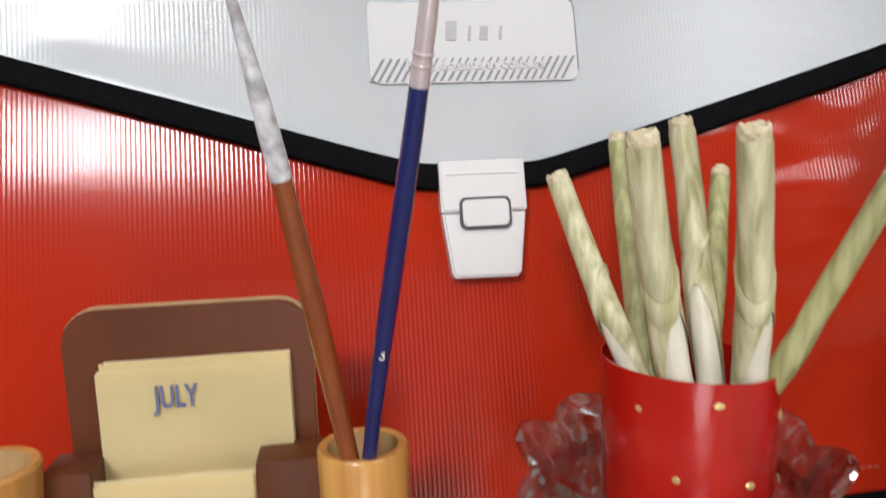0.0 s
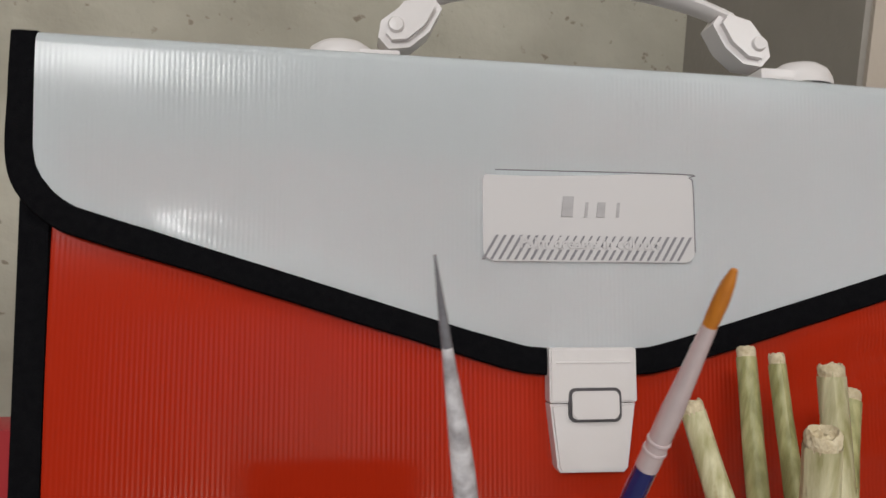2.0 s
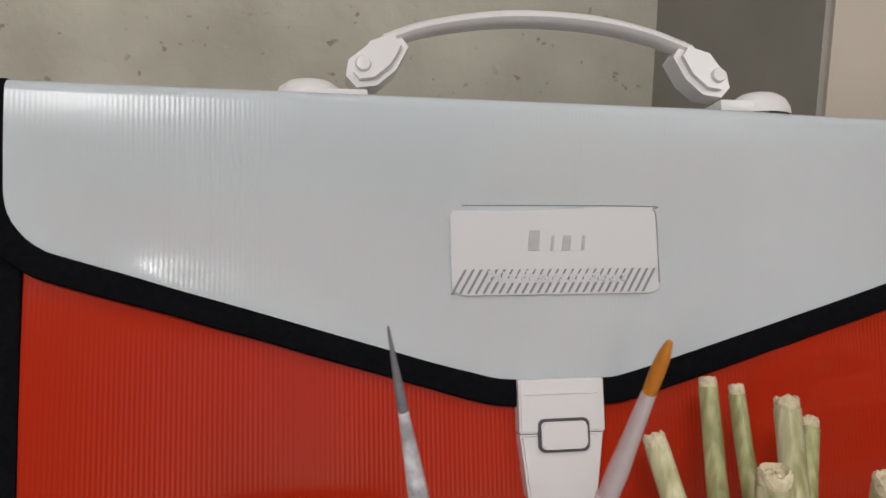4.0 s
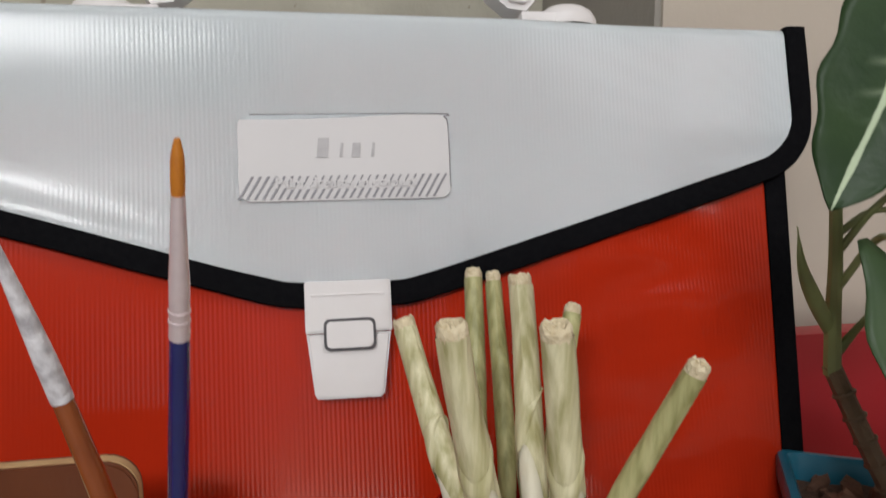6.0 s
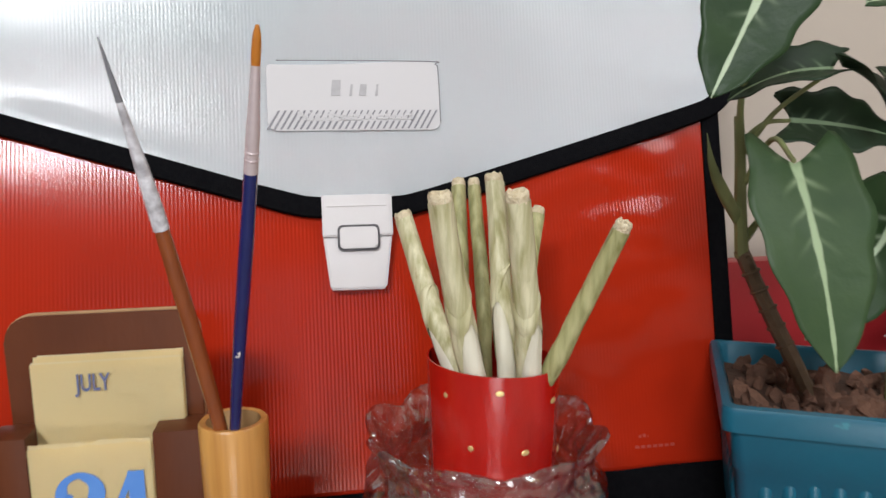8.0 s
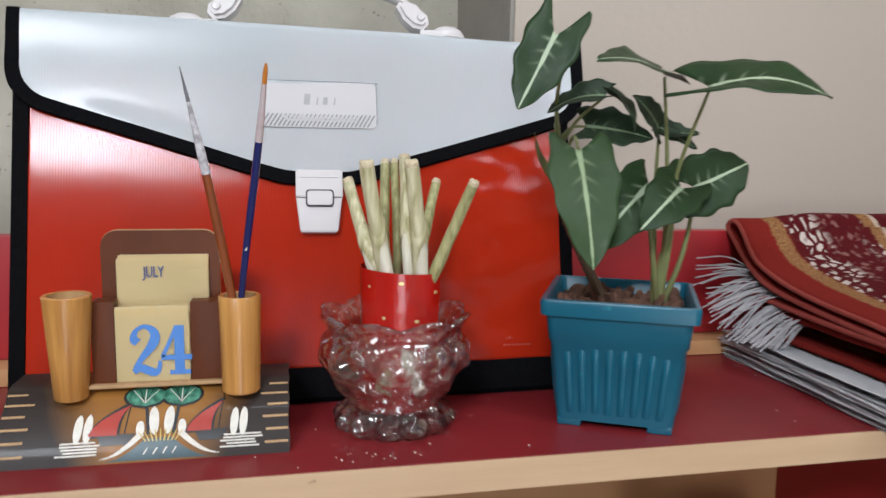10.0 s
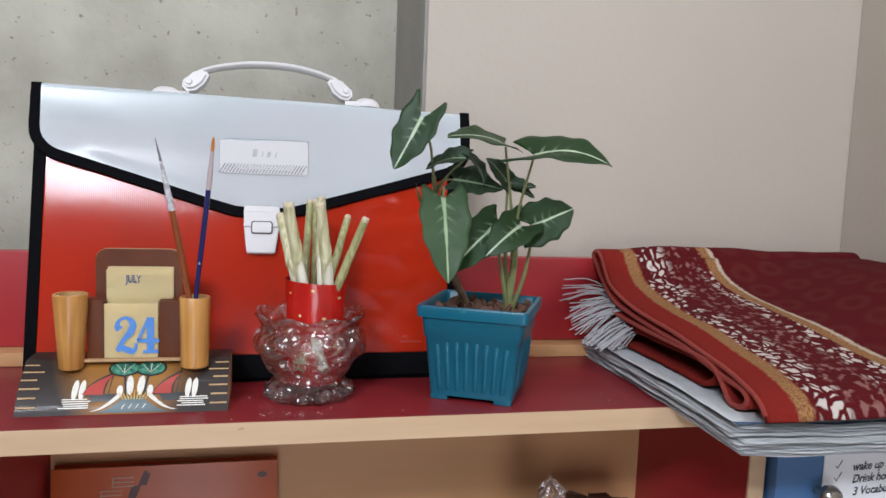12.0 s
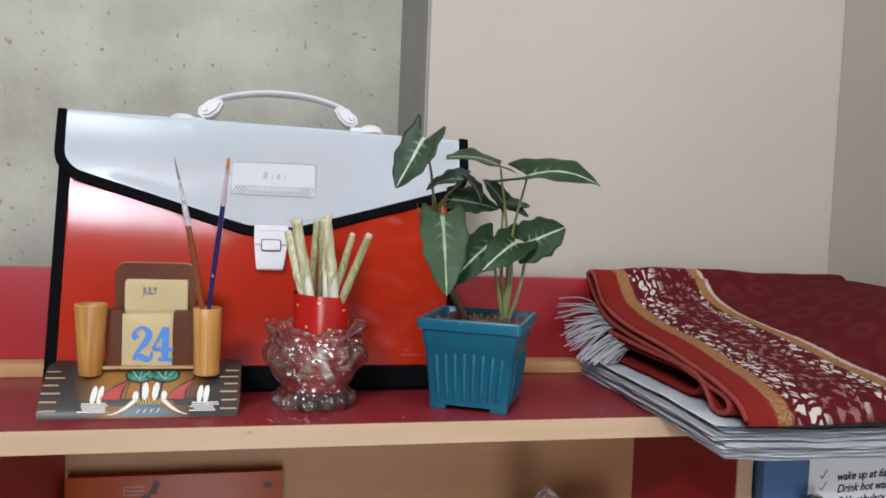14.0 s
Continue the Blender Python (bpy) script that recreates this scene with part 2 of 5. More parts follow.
P_YELLOW = material("paint_yellow", (0.62, 0.46, 0.12), 0.4, second=(0.5, 0.34, 0.06), scale=200)


def painted_wood():
    """Varnished wood, amber in the middle, airbrushed black towards both ends and the lower edge."""
    m = material("painted_base", (0.32, 0.14, 0.026), 0.5, second=(0.22, 0.085, 0.016), scale=60, stretch=(0.3, 1, 2), coat=0.05, specular=0.3)
    n, l = m.node_tree.nodes, m.node_tree.links
    co, sp = n.new("ShaderNodeTexCoord"), n.new("ShaderNodeSeparateXYZ")
    l.new(co.outputs["Object"], sp.inputs[0])
    w = n.new("ShaderNodeTexNoise")
    w.inputs["Scale"].default_value = 25
    l.new(co.outputs["Object"], w.inputs["Vector"])
    d = math_node(n, l, "ABSOLUTE", sp.outputs[0])
    d = math_node(n, l, "ADD", d, math_node(n, l, "MULTIPLY", w.outputs["Fac"], 0.012))
    d = math_node(n, l, "SUBTRACT", d, math_node(n, l, "MULTIPLY", sp.outputs[2], 0.5))
    r = n.new("ShaderNodeMapRange")
    r.inputs[1].default_value, r.inputs[2].default_value, r.inputs[4].default_value = 0.020, 0.048, 0.97
    l.new(d, r.inputs[0])
    mix = n.new("ShaderNodeMix")
    mix.data_type = "RGBA"
    mix.inputs[7].default_value = (0.018, 0.014, 0.014, 1)
    old = n["Principled BSDF"].inputs["Base Color"].links[0].from_socket
    l.new(old, mix.inputs[6])
    l.new(r.outputs[0], mix.inputs[0])
    l.new(mix.outputs[2], n["Principled BSDF"].inputs["Base Color"])
    return m


PAINTED = painted_wood()


def glass():
    """Thick clear pressed glass with slightly uneven faces."""
    m = bpy.data.materials.new("pressed_glass")
    m.use_nodes = True
    n, l = m.node_tree.nodes, m.node_tree.links
    n.remove(n["Principled BSDF"])
    g, t, mx = n.new("ShaderNodeBsdfGlass"), n.new("ShaderNodeBsdfTransparent"), n.new("ShaderNodeMixShader")
    g.inputs["Roughness"].default_value, g.inputs["IOR"].default_value = 0.0, 1.5
    g.inputs["Color"].default_value = (1.0, 1.0, 1.0, 1)
    mx.inputs[0].default_value = 0.46
    co, nz, bp = n.new("ShaderNodeTexCoord"), n.new("ShaderNodeTexNoise"), n.new("ShaderNodeBump")
    nz.inputs["Scale"].default_value, nz.inputs["Detail"].default_value = 110, 1
    bp.inputs["Distance"].default_value = 0.0009
    l.new(co.outputs["Object"], nz.inputs["Vector"])
    l.new(nz.outputs["Fac"], bp.inputs["Height"])
    l.new(bp.outputs[0], g.inputs["Normal"])
    l.new(g.outputs[0], mx.inputs[1])
    l.new(t.outputs[0], mx.inputs[2])
    gl, m2, facet, b2 = n.new("ShaderNodeBsdfGlossy"), n.new("ShaderNodeMixShader"), n.new("ShaderNodeTexVoronoi"), n.new("ShaderNodeBump")
    gl.inputs["Roughness"].default_value, m2.inputs[0].default_value = 0.04, 0.22
    facet.inputs["Scale"].default_value = 115
    b2.inputs["Distance"].default_value = 0.005
    l.new(co.outputs["Object"], facet.inputs["Vector"])
    l.new(facet.outputs["Distance"], b2.inputs["Height"])
    l.new(b2.outputs[0], gl.inputs["Normal"])
    l.new(mx.outputs[0], m2.inputs[1])
    l.new(gl.outputs[0], m2.inputs[2])
    l.new(m2.outputs[0], n["Material Output"].inputs[0])
    return m


GLASS = glass()


def leaf_material(name, dark, light, vein):
    """A leaf: pale midrib with short side veins near the stalk; u runs across, v from stalk to tip."""
    m = bpy.data.materials.new(name)
    m.use_nodes = True
    n, l = m.node_tree.nodes, m.node_tree.links
    b = n["Principled BSDF"]
    b.inputs["Roughness"].default_value, b.inputs["Specular IOR Level"].default_value = 0.45, 0.25
    uv, sp = n.new("ShaderNodeUVMap"), n.new("ShaderNodeSeparateXYZ")
    uv.uv_map = "leaf"
    l.new(uv.outputs[0], sp.inputs[0])
    co, nz = n.new("ShaderNodeTexCoord"), n.new("ShaderNodeTexNoise")
    nz.inputs["Scale"].default_value, nz.inputs["Detail"].default_value = 90, 5
    l.new(co.outputs["Object"], nz.inputs["Vector"])
    base = n.new("ShaderNodeMix")
    base.data_type = "RGBA"
    base.inputs[6].default_value, base.inputs[7].default_value = (*dark, 1), (*light, 1)
    l.new(nz.outputs["Fac"], base.inputs[0])
    a = math_node(n, l, "ABSOLUTE", sp.outputs[0])
    a = math_node(n, l, "ADD", a, math_node(n, l, "MULTIPLY", math_node(n, l, "SUBTRACT", nz.outputs["Fac"], 0.5), 0.10))
    # the width of the pale vein: broad near the stalk, thin at the tip
    wdt = math_node(n, l, "MULTIPLY_ADD", sp.outputs[1], -0.085, 0.105)
    rib = n.new("ShaderNodeMapRange")
    rib.inputs[3].default_value, rib.inputs[4].default_value = 1.0, 0.0
    l.new(a, rib.inputs[0])
    l.new(math_node(n, l, "MULTIPLY", wdt, 0.6), rib.inputs[1])
    l.new(wdt, rib.inputs[2])
    # side veins: slanting lines that fade outwards
    slant = math_node(n, l, "MULTIPLY_ADD", a, 0.32, math_node(n, l, "MULTIPLY", sp.outputs[1], -1.0))
    side = math_node(n, l, "POWER", math_node(n, l, "ABSOLUTE", math_node(n, l, "SINE", math_node(n, l, "MULTIPLY", slant, 21.0))), 14.0)
    fade = n.new("ShaderNodeMapRange")
    fade.inputs[1].default_value, fade.inputs[2].default_value, fade.inputs[3].default_value, fade.inputs[4].default_value = 0.08, 0.42, 0.5, 0.0
    l.new(a, fade.inputs[0])
    fade2 = n.new("ShaderNodeMapRange")
    fade2.inputs[1].default_value, fade2.inputs[2].default_value, fade2.inputs[3].default_value, fade2.inputs[4].default_value = 0.12, 0.60, 1.0, 0.0
    l.new(sp.outputs[1], fade2.inputs[0])
    side = math_node(n, l, "MULTIPLY", math_node(n, l, "MULTIPLY", side, fade.outputs[0]), fade2.outputs[0])
    tot = math_node(n, l, "MAXIMUM", rib.outputs[0], side)
    mix = n.new("ShaderNodeMix")
    mix.data_type = "RGBA"
    mix.inputs[7].default_value = (*vein, 1)
    l.new(base.outputs[2], mix.inputs[6])
    l.new(tot, mix.inputs[0])
    l.new(mix.outputs[2], b.inputs["Base Color"])
    bp = n.new("ShaderNodeBump")
    bp.inputs["Distance"].default_value = 0.0008
    l.new(math_node(n, l, "ADD", nz.outputs["Fac"], math_node(n, l, "MULTIPLY", side, -0.4)), bp.inputs["Height"])
    l.new(bp.outputs[0], b.inputs["Normal"])
    return m


LEAF = leaf_material("green_leaf", (0.010, 0.028, 0.009), (0.027, 0.056, 0.017), (0.42, 0.50, 0.34))
LEAFPALE = leaf_material("greyish_leaf", (0.026, 0.055, 0.022), (0.052, 0.088, 0.034), (0.30, 0.38, 0.22))
LEAFDARK = leaf_material("dark_leaf", (0.010, 0.022, 0.012), (0.030, 0.055, 0.024), (0.22, 0.30, 0.18))


def rug_material():
    """Woven rug: red border, gold band, pale flowers on maroon, a cream line and the dark red field with small motifs."""
    m = bpy.data.materials.new("rug_weave")
    m.use_nodes = True
    n, l = m.node_tree.nodes, m.node_tree.links
    b = n["Principled BSDF"]
    b.inputs["Roughness"].default_value, b.inputs["Specular IOR Level"].default_value = 0.95, 0.1
    b.inputs["Sheen Weight"].default_value = 0.0
    uv, sp = n.new("ShaderNodeUVMap"), n.new("ShaderNodeSeparateXYZ")
    uv.uv_map = "weave"
    l.new(uv.outputs[0], sp.inputs[0])
    x, y = sp.outputs[0], sp.outputs[1]

    def noise_at(scale, detail=2.0):
        q = n.new("ShaderNodeTexNoise")
        q.inputs["Scale"].default_value, q.inputs["Detail"].default_value = scale, detail
        l.new(uv.outputs[0], q.inputs["Vector"])
        return q.outputs["Fac"]

    def step(v, lo, hi):
        q = n.new("ShaderNodeMapRange")
        q.inputs[1].default_value, q.inputs[2].default_value = lo, hi
        l.new(v, q.inputs[0])
        return q.outputs[0]

    def over(under, top, fac):
        q = n.new("ShaderNodeMix")
        q.data_type = "RGBA"
        for k, v in ((6, under), (7, top)):
            if isinstance(v, tuple):
                q.inputs[k].default_value = (*v, 1)
            else:
                l.new(v, q.inputs[k])
        l.new(fac, q.inputs[0])
        return q.outputs[2]

    def band(lo, hi, v=x, soft=0.0012):
        return math_node(n, l, "MULTIPLY", step(v, lo - soft, lo + soft), math_node(n, l, "SUBTRACT", 1.0, step(v, hi - soft, hi + soft)))

    jag = math_node(n, l, "MULTIPLY_ADD", noise_at(300), 0.006, x)
    slope = math_node(n, l, "MULTIPLY_ADD", y, 0.10, jag)  # the line between border and field runs a little aslant
    fine = noise_at(900)
    red = over((0.17, 0.013, 0.010), (0.26, 0.024, 0.016), fine)
    maroon = over((0.075, 0.006, 0.008), (0.12, 0.011, 0.013), fine)
    gold = over((0.36, 0.19, 0.075), (0.20, 0.075, 0.035), step(noise_at(700), 0.45, 0.6))
    # flowers: pale curled shapes
    v1 = n.new("ShaderNodeTexVoronoi")
    v1.feature, v1.inputs["Scale"].default_value = "DISTANCE_TO_EDGE", 115
    warp = n.new("ShaderNodeVectorMath")
    nz = n.new("ShaderNodeTexNoise")
    nz.inputs["Scale"].default_value = 60
    l.new(uv.outputs[0], nz.inputs["Vector"])
    warp.operation = "MULTIPLY_ADD"
    l.new(nz.outputs["Color"], warp.inputs[0])
    warp.inputs[1].default_value = (0.02, 0.02, 0)
    l.new(uv.outputs[0], warp.inputs[2])
    l.new(warp.outputs[0], v1.inputs["Vector"])
    petals = math_node(n, l, "MULTIPLY", step(v1.outputs[0], 0.13, 0.18), step(noise_at(38), 0.42, 0.47))
    pale = over((0.70, 0.62, 0.56), (0.56, 0.46, 0.41), fine)
    flower = over(maroon, pale, petals)
    centre = over(maroon, (0.30, 0.14, 0.12), math_node(n, l, "MULTIPLY", step(noise_at(130, 4), 0.54, 0.60), 0.8))
    mot = n.new("ShaderNodeTexVoronoi")
    mot.inputs["Scale"].default_value, mot.inputs["Randomness"].default_value = 26, 0.15
    l.new(uv.outputs[0], mot.inputs["Vector"])
    field = over(maroon, (0.20, 0.070, 0.045), math_node(n, l, "MULTIPLY", band(0.20, 0.38, mot.outputs[0], 0.06), 0.12))
    c = red
    c = over(c, gold, band(0.028, 0.042, jag))
    c = over(c, flower, step(jag, 0.041, 0.044))
    c = over(c, centre, band(0.074, 0.112, jag, 0.006))
    c = over(c, gold, band(0.138, 0.150, slope))
    c = over(c, (0.52, 0.40, 0.30), band(0.150, 0.1545, slope))
    c = over(c, field, step(slope, 0.1535, 0.1555))
    l.new(c, b.inputs["Base Color"])
    bp = n.new("ShaderNodeBump")
    bp.inputs["Distance"].default_value = 0.0018
    l.new(math_node(n, l, "ADD", fine, math_node(n, l, "MULTIPLY", petals, 0.25)), bp.inputs["Height"])
    l.new(bp.outputs[0], b.inputs["Normal"])
    return m


RUG = rug_material()


# ---- mesh helpers ----
def thing(name, m, label, category, group="", kind=""):
    """An Empty that holds the parts of one thing."""
    ob = new(name)
    ob.matrix_world = m
    return tagged(ob, label, category, group, kind)


def part(name, bm, mat, parent=None, label="", smooth=True, angle=40):
    me = bpy.data.meshes.new(name)
    bmesh.ops.recalc_face_normals(bm, faces=bm.faces)
    for f in bm.faces:
        f.smooth = smooth
    for e in bm.edges:
        if len(e.link_faces) == 2 and e.calc_face_angle(0) > radians(angle):
            e.smooth = False
    bm.to_mesh(me)
    bm.free()
    me.materials.append(mat)
    ob = new(name, me)
    ob.parent = parent
    return tagged(ob, label)


def box(x0, x1, y0, y1, z0, z1, bevel=0.0, bm=None, segments=2):
    bm = bm or bmesh.new()
    got = bmesh.ops.create_cube(bm, size=1.0, matrix=Matrix.LocRotScale(((x0 + x1) / 2, (y0 + y1) / 2, (z0 + z1) / 2), None, (x1 - x0, y1 - y0, z1 - z0)))
    if bevel:
        edges = {e for v in got["verts"] for e in v.link_edges}
        bmesh.ops.bevel(bm, geom=list(edges), offset=bevel, segments=segments, affect="EDGES", profile=0.6)
    return bm


def grid(rows, cols, f, closed_u=False, bm=None):
    """A sheet of rows x cols points f(a, b), a and b from 0 to 1."""
    bm = bm or bmesh.new()
    n = cols if closed_u else cols - 1
    vs = [[bm.verts.new(f(i / (rows - 1), j / (cols if closed_u else cols - 1))) for j in range(cols)] for i in range(rows)]
    for i in range(rows - 1):
        for j in range(n):
            bm.faces.new((vs[i][j], vs[i][(j + 1) % cols], vs[i + 1][(j + 1) % cols], vs[i + 1][j]))
    return bm


def lathe(profile, segments=32, shape=None, bm=None):
    """Turns a profile of (r, z) about z; shape(r, z, angle) may change it."""
    shape = shape or (lambda r, z, a: (r * math.cos(a), r * math.sin(a), z))
    k = len(profile) - 1
    return grid(len(profile), segments, lambda a, b: shape(*profile[round(a * k)], 2 * math.pi * b), True, bm)


def smooth_path(points, steps=8):
    """Catmull-Rom through the points."""
    p = [Vector(q) for q in points]
    p = [2 * p[0] - p[1], *p, 2 * p[-1] - p[-2]]
    out = []
    for a, b, c, d in zip(p, p[1:], p[2:], p[3:]):
        for k in range(steps):
            t = k / steps
            out.append(0.5 * (2 * b + (c - a) * t + (2 * a - 5 * b + 4 * c - d) * t * t + (3 * b - a - 3 * c + d) * t ** 3))
    return out + [p[-2]]


def tube(points, radius, segments=12, steps=6, caps=True, bm=None, flat=1.0):
    """A round bar along a smooth path; radius a number or a function of 0..1; flat squeezes it across."""
    path = smooth_path(points, steps) if steps > 1 else [Vector(p) for p in points]
    bm = bm or bmesh.new()
    rad = radius if callable(radius) else (lambda t: radius)
    rings, side = [], None
    for i, p in enumerate(path):
        d = (path[min(i + 1, len(path) - 1)] - path[max(i - 1, 0)]).normalized()
        if side is None:
            side = d.cross(Vector((0.3, 1, 0.2))).normalized()
        side = (side - d * side.dot(d)).normalized()
        up = d.cross(side)
        r = rad(i / (len(path) - 1))
        rings.append([bm.verts.new(p + r * (side * math.cos(2 * math.pi * k / segments) + up * flat * math.sin(2 * math.pi * k / segments))) for k in range(segments)])
    for a, b in zip(rings, rings[1:]):
        for k in range(segments):
            bm.faces.new((a[k], a[(k + 1) % segments], b[(k + 1) % segments], b[k]))
    if caps:
        bm.faces.new(rings[0])
        bm.faces.new(rings[-1])
    return bm


def slab(outline, y0, y1, bevel=0.0, bm=None):
    """An outline of (x, z) points given a thickness from y0 to y1."""
    bm = bm or bmesh.new()
    a = [bm.verts.new((x, y0, z)) for x, z in outline]
    b = [bm.verts.new((x, y1, z)) for x, z in outline]
    f = bm.faces.new(a)
    bm.faces.new(list(reversed(b)))
    for i in range(len(a)):
        bm.faces.new((a[i], b[i], b[(i + 1) % len(a)], a[(i + 1) % len(a)]))
    if bevel:
        bmesh.ops.bevel(bm, geom=list(f.edges), offset=bevel, segments=2, affect="EDGES")
    return bm


def rounded(x0, x1, z0, z1, r, n=5, corners=(1, 1, 1, 1)):
    """Outline of a rectangle with rounded corners (lower left, lower right, upper right, upper left)."""
    out = []
    for (cx, cz, a0), on in zip(((x0, z0, 180), (x1, z0, 270), (x1, z1, 0), (x0, z1, 90)), corners):
        if not on:
            out.append((cx, cz))
            continue
        mx, mz = (cx + r if cx == x0 else cx - r), (cz + r if cz == z0 else cz - r)
        for k in range(n + 1):
            a = radians(a0 + 90 * k / n)
            out.append((mx + r * math.cos(a), mz + r * math.sin(a)))
    return out


def lettering(name, text, m, size, mat, parent, bold=0.0, shear=0.0, depth=0.0001):
    """Letters as a mesh; m stands them up in the parent's space."""
    cu = bpy.data.curves.new(name, "FONT")
    cu.body, cu.size, cu.extrude, cu.offset, cu.shear = text, size, depth, bold, shear
    cu.align_x, cu.align_y, cu.resolution_u = "CENTER", "CENTER", 4
    tmp = new(name, cu)
    me = bpy.data.meshes.new_from_object(tmp.evaluated_get(bpy.context.evaluated_depsgraph_get()))
    bpy.data.objects.remove(tmp)
    me.transform(m)
    me.materials.clear()
    me.materials.append(mat)
    ob = new(name, me)
    ob.parent = parent
    return ob


# ---- the room ----
def wall(name, bm, mat, label):
    return tagged(part(name, bm, mat, smooth=False), label, "wall", kind="structure")


wall("wall_back", box(-2.0, 0.30, 0.44, 0.56, -1.0, 2.3), CONCRETE, "bare grey cement wall with dark stains")
column = wall("wall_column", box(0.259, 1.0, 0.24, 0.439, -1.0, 2.3), CREAM, "cream painted wall standing forward of the cement wall")
# the return has its own grey, darker than the column's cream front
wall("wall_return", box(0.2555, 0.2595, 0.2425, 0.4395, -1.0, 2.298), RETURNGREY, "side face of the cream wall in a darker grey")
wr = box(0.80, 0.95, -0.56, 0.239, -1.0, 2.3)
box(0.80, 0.95, -2.4, -0.84, -1.0, 2.3, bm=wr)
box(0.80, 0.95, -0.84, -0.56, -1.0, 0.66, bm=wr)
box(0.80, 0.95, -0.84, -0.56, 1.08, 2.3, bm=wr)
wall("wall_right", wr, CREAM, "cream painted side wall with a narrow window opening")
wall("wall_left", box(-2.15, -2.0, -2.4, 0.44, -1.0, 2.3), ROOM, "unseen grey side wall closing the room")
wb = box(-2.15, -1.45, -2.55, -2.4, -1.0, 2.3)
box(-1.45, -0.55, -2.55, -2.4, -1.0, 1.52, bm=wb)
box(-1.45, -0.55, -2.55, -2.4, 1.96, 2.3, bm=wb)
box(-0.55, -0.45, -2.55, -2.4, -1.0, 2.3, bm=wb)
# opening made only to go with the added frontal fill lamp
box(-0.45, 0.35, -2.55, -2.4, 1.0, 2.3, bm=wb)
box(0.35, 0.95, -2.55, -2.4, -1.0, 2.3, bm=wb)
wall("wall_front", wb, ROOM, "unseen grey wall with a high window and an opening added behind the fill lamp")
tagged(part("floor", box(-2.15, 0.95, -2.55, 0.56, -1.1, -1.0), FLOOR, smooth=False), "unseen grey cement floor", "floor", kind="structure")
tagged(part("ceiling", box(-2.15, 0.95, -2.55, 0.56, 2.3, 2.4), ROOM, smooth=False), "unseen grey ceiling closing the room", "ceiling", kind="structure")
win = tagged(new("window_1"), "painted high window frame with two lights", "window", kind="structure")
for x in (-1.45, -0.59):
    part("window_frame", box(x, x + 0.04, -2.50, -2.45, 1.52, 1.96), FRAME, win, smooth=False)
for z in (1.52, 1.92):
    part("window_rail", box(-1.41, -0.59, -2.497, -2.453, z, z + 0.04), FRAME, win, smooth=False)
win2 = tagged(new("window_2"), "painted narrow window frame in the side wall", "window", kind="structure")
for y in (-0.84, -0.585):
    part("window_frame", box(0.86, 0.90, y, y + 0.025, 0.66, 1.08), FRAME, win2, smooth=False)
for z in (0.66, 1.055):
    part("window_rail", box(0.862, 0.898, -0.815, -0.585, z, z + 0.025), FRAME, win2, smooth=False)
# unseen fixture, added only to go with the overhead fill lamp
lamp = thing("tube_lamp", pose(0, -0.8, 2.3), "unseen ceiling batten added above the overhead fill lamp", "ceiling lamp")
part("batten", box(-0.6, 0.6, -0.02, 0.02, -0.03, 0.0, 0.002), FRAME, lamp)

# ---- the shelf unit ----
unit = thing("shelf_unit", pose(0, 0, 0), "red laminate shelf unit with maple edging", "shelf", kind="structure")
part("shelf_board", box(-0.62, 0.80, 0.0015, 0.215, -0.018, 0.0, 0.0006), LAMINATE, unit, "dark red laminate shelf top", smooth=False)
part("edge_band", box(-0.62, 0.799, -0.0005, 0.0013, -0.0183, -0.0002, 0.0004), EDGE, unit, "maple coloured edge strip", smooth=False)
part("back_board", box(-0.62, 0.798, 0.2, 0.215, 0.0135, 0.1045, 0.0008), REDPANEL, unit, "red back board")
part("batten", box(-0.62, 0.798, 0.176, 0.2148, 0.0004, 0.013, 0.0006), MAPLE, unit, "maple batten under the back board")
part("side_panel", box(-0.125, -0.107, 0.002, 0.2, -0.40, -0.0186), REDPANEL, unit, "red side panel")
part("divider", box(0.517, 0.533, 0.002, 0.2, -0.40, -0.0186), REDPANEL, unit, "red upright divider")
part("divider_edge", box(0.5172, 0.5328, -0.0002, 0.0018, -0.40, -0.0188), EDGE, unit, "maple edge of the divider")
part("side_edge", box(-0.1248, -0.1072, -0.0002, 0.0018, -0.40, -0.0188), EDGE, unit)
part("compartment_back", box(-0.62, 0.80, 0.2005, 0.212, -0.40, -0.0186), MAPLE, unit, "maple coloured back board")
part("lower_board", box(-0.62, 0.80, 0.0, 0.215, -0.42, -0.4002), LAMINATE, unit, smooth=False)
part("plinth", box(-0.62, 0.80, 0.01, 0.215, -1.0, -0.4202), REDPANEL, unit, smooth=False)
door = part("cupboard_door", box(0.536, 0.796, -0.012, 0.004, -0.398, -0.0215, 0.001), BLUE, unit, "blue laminate cupboard door")
knob = lathe([(0.0, 0.024), (0.006, 0.0235), (0.0098, 0.0205), (0.0112, 0.016), (0.0098, 0.012), (0.0055, 0.0095), (0.0038, 0.006), (0.0042, 0.0)], 24)
knob.transform(pose(0.5785, -0.012, -0.077, 90))
part("knob", knob, CHROME, door, "round steel knob")
part("left_door", box(-0.60, -0.128, -0.012, 0.004, -0.398, -0.0215, 0.001), REDPANEL, unit, smooth=False)

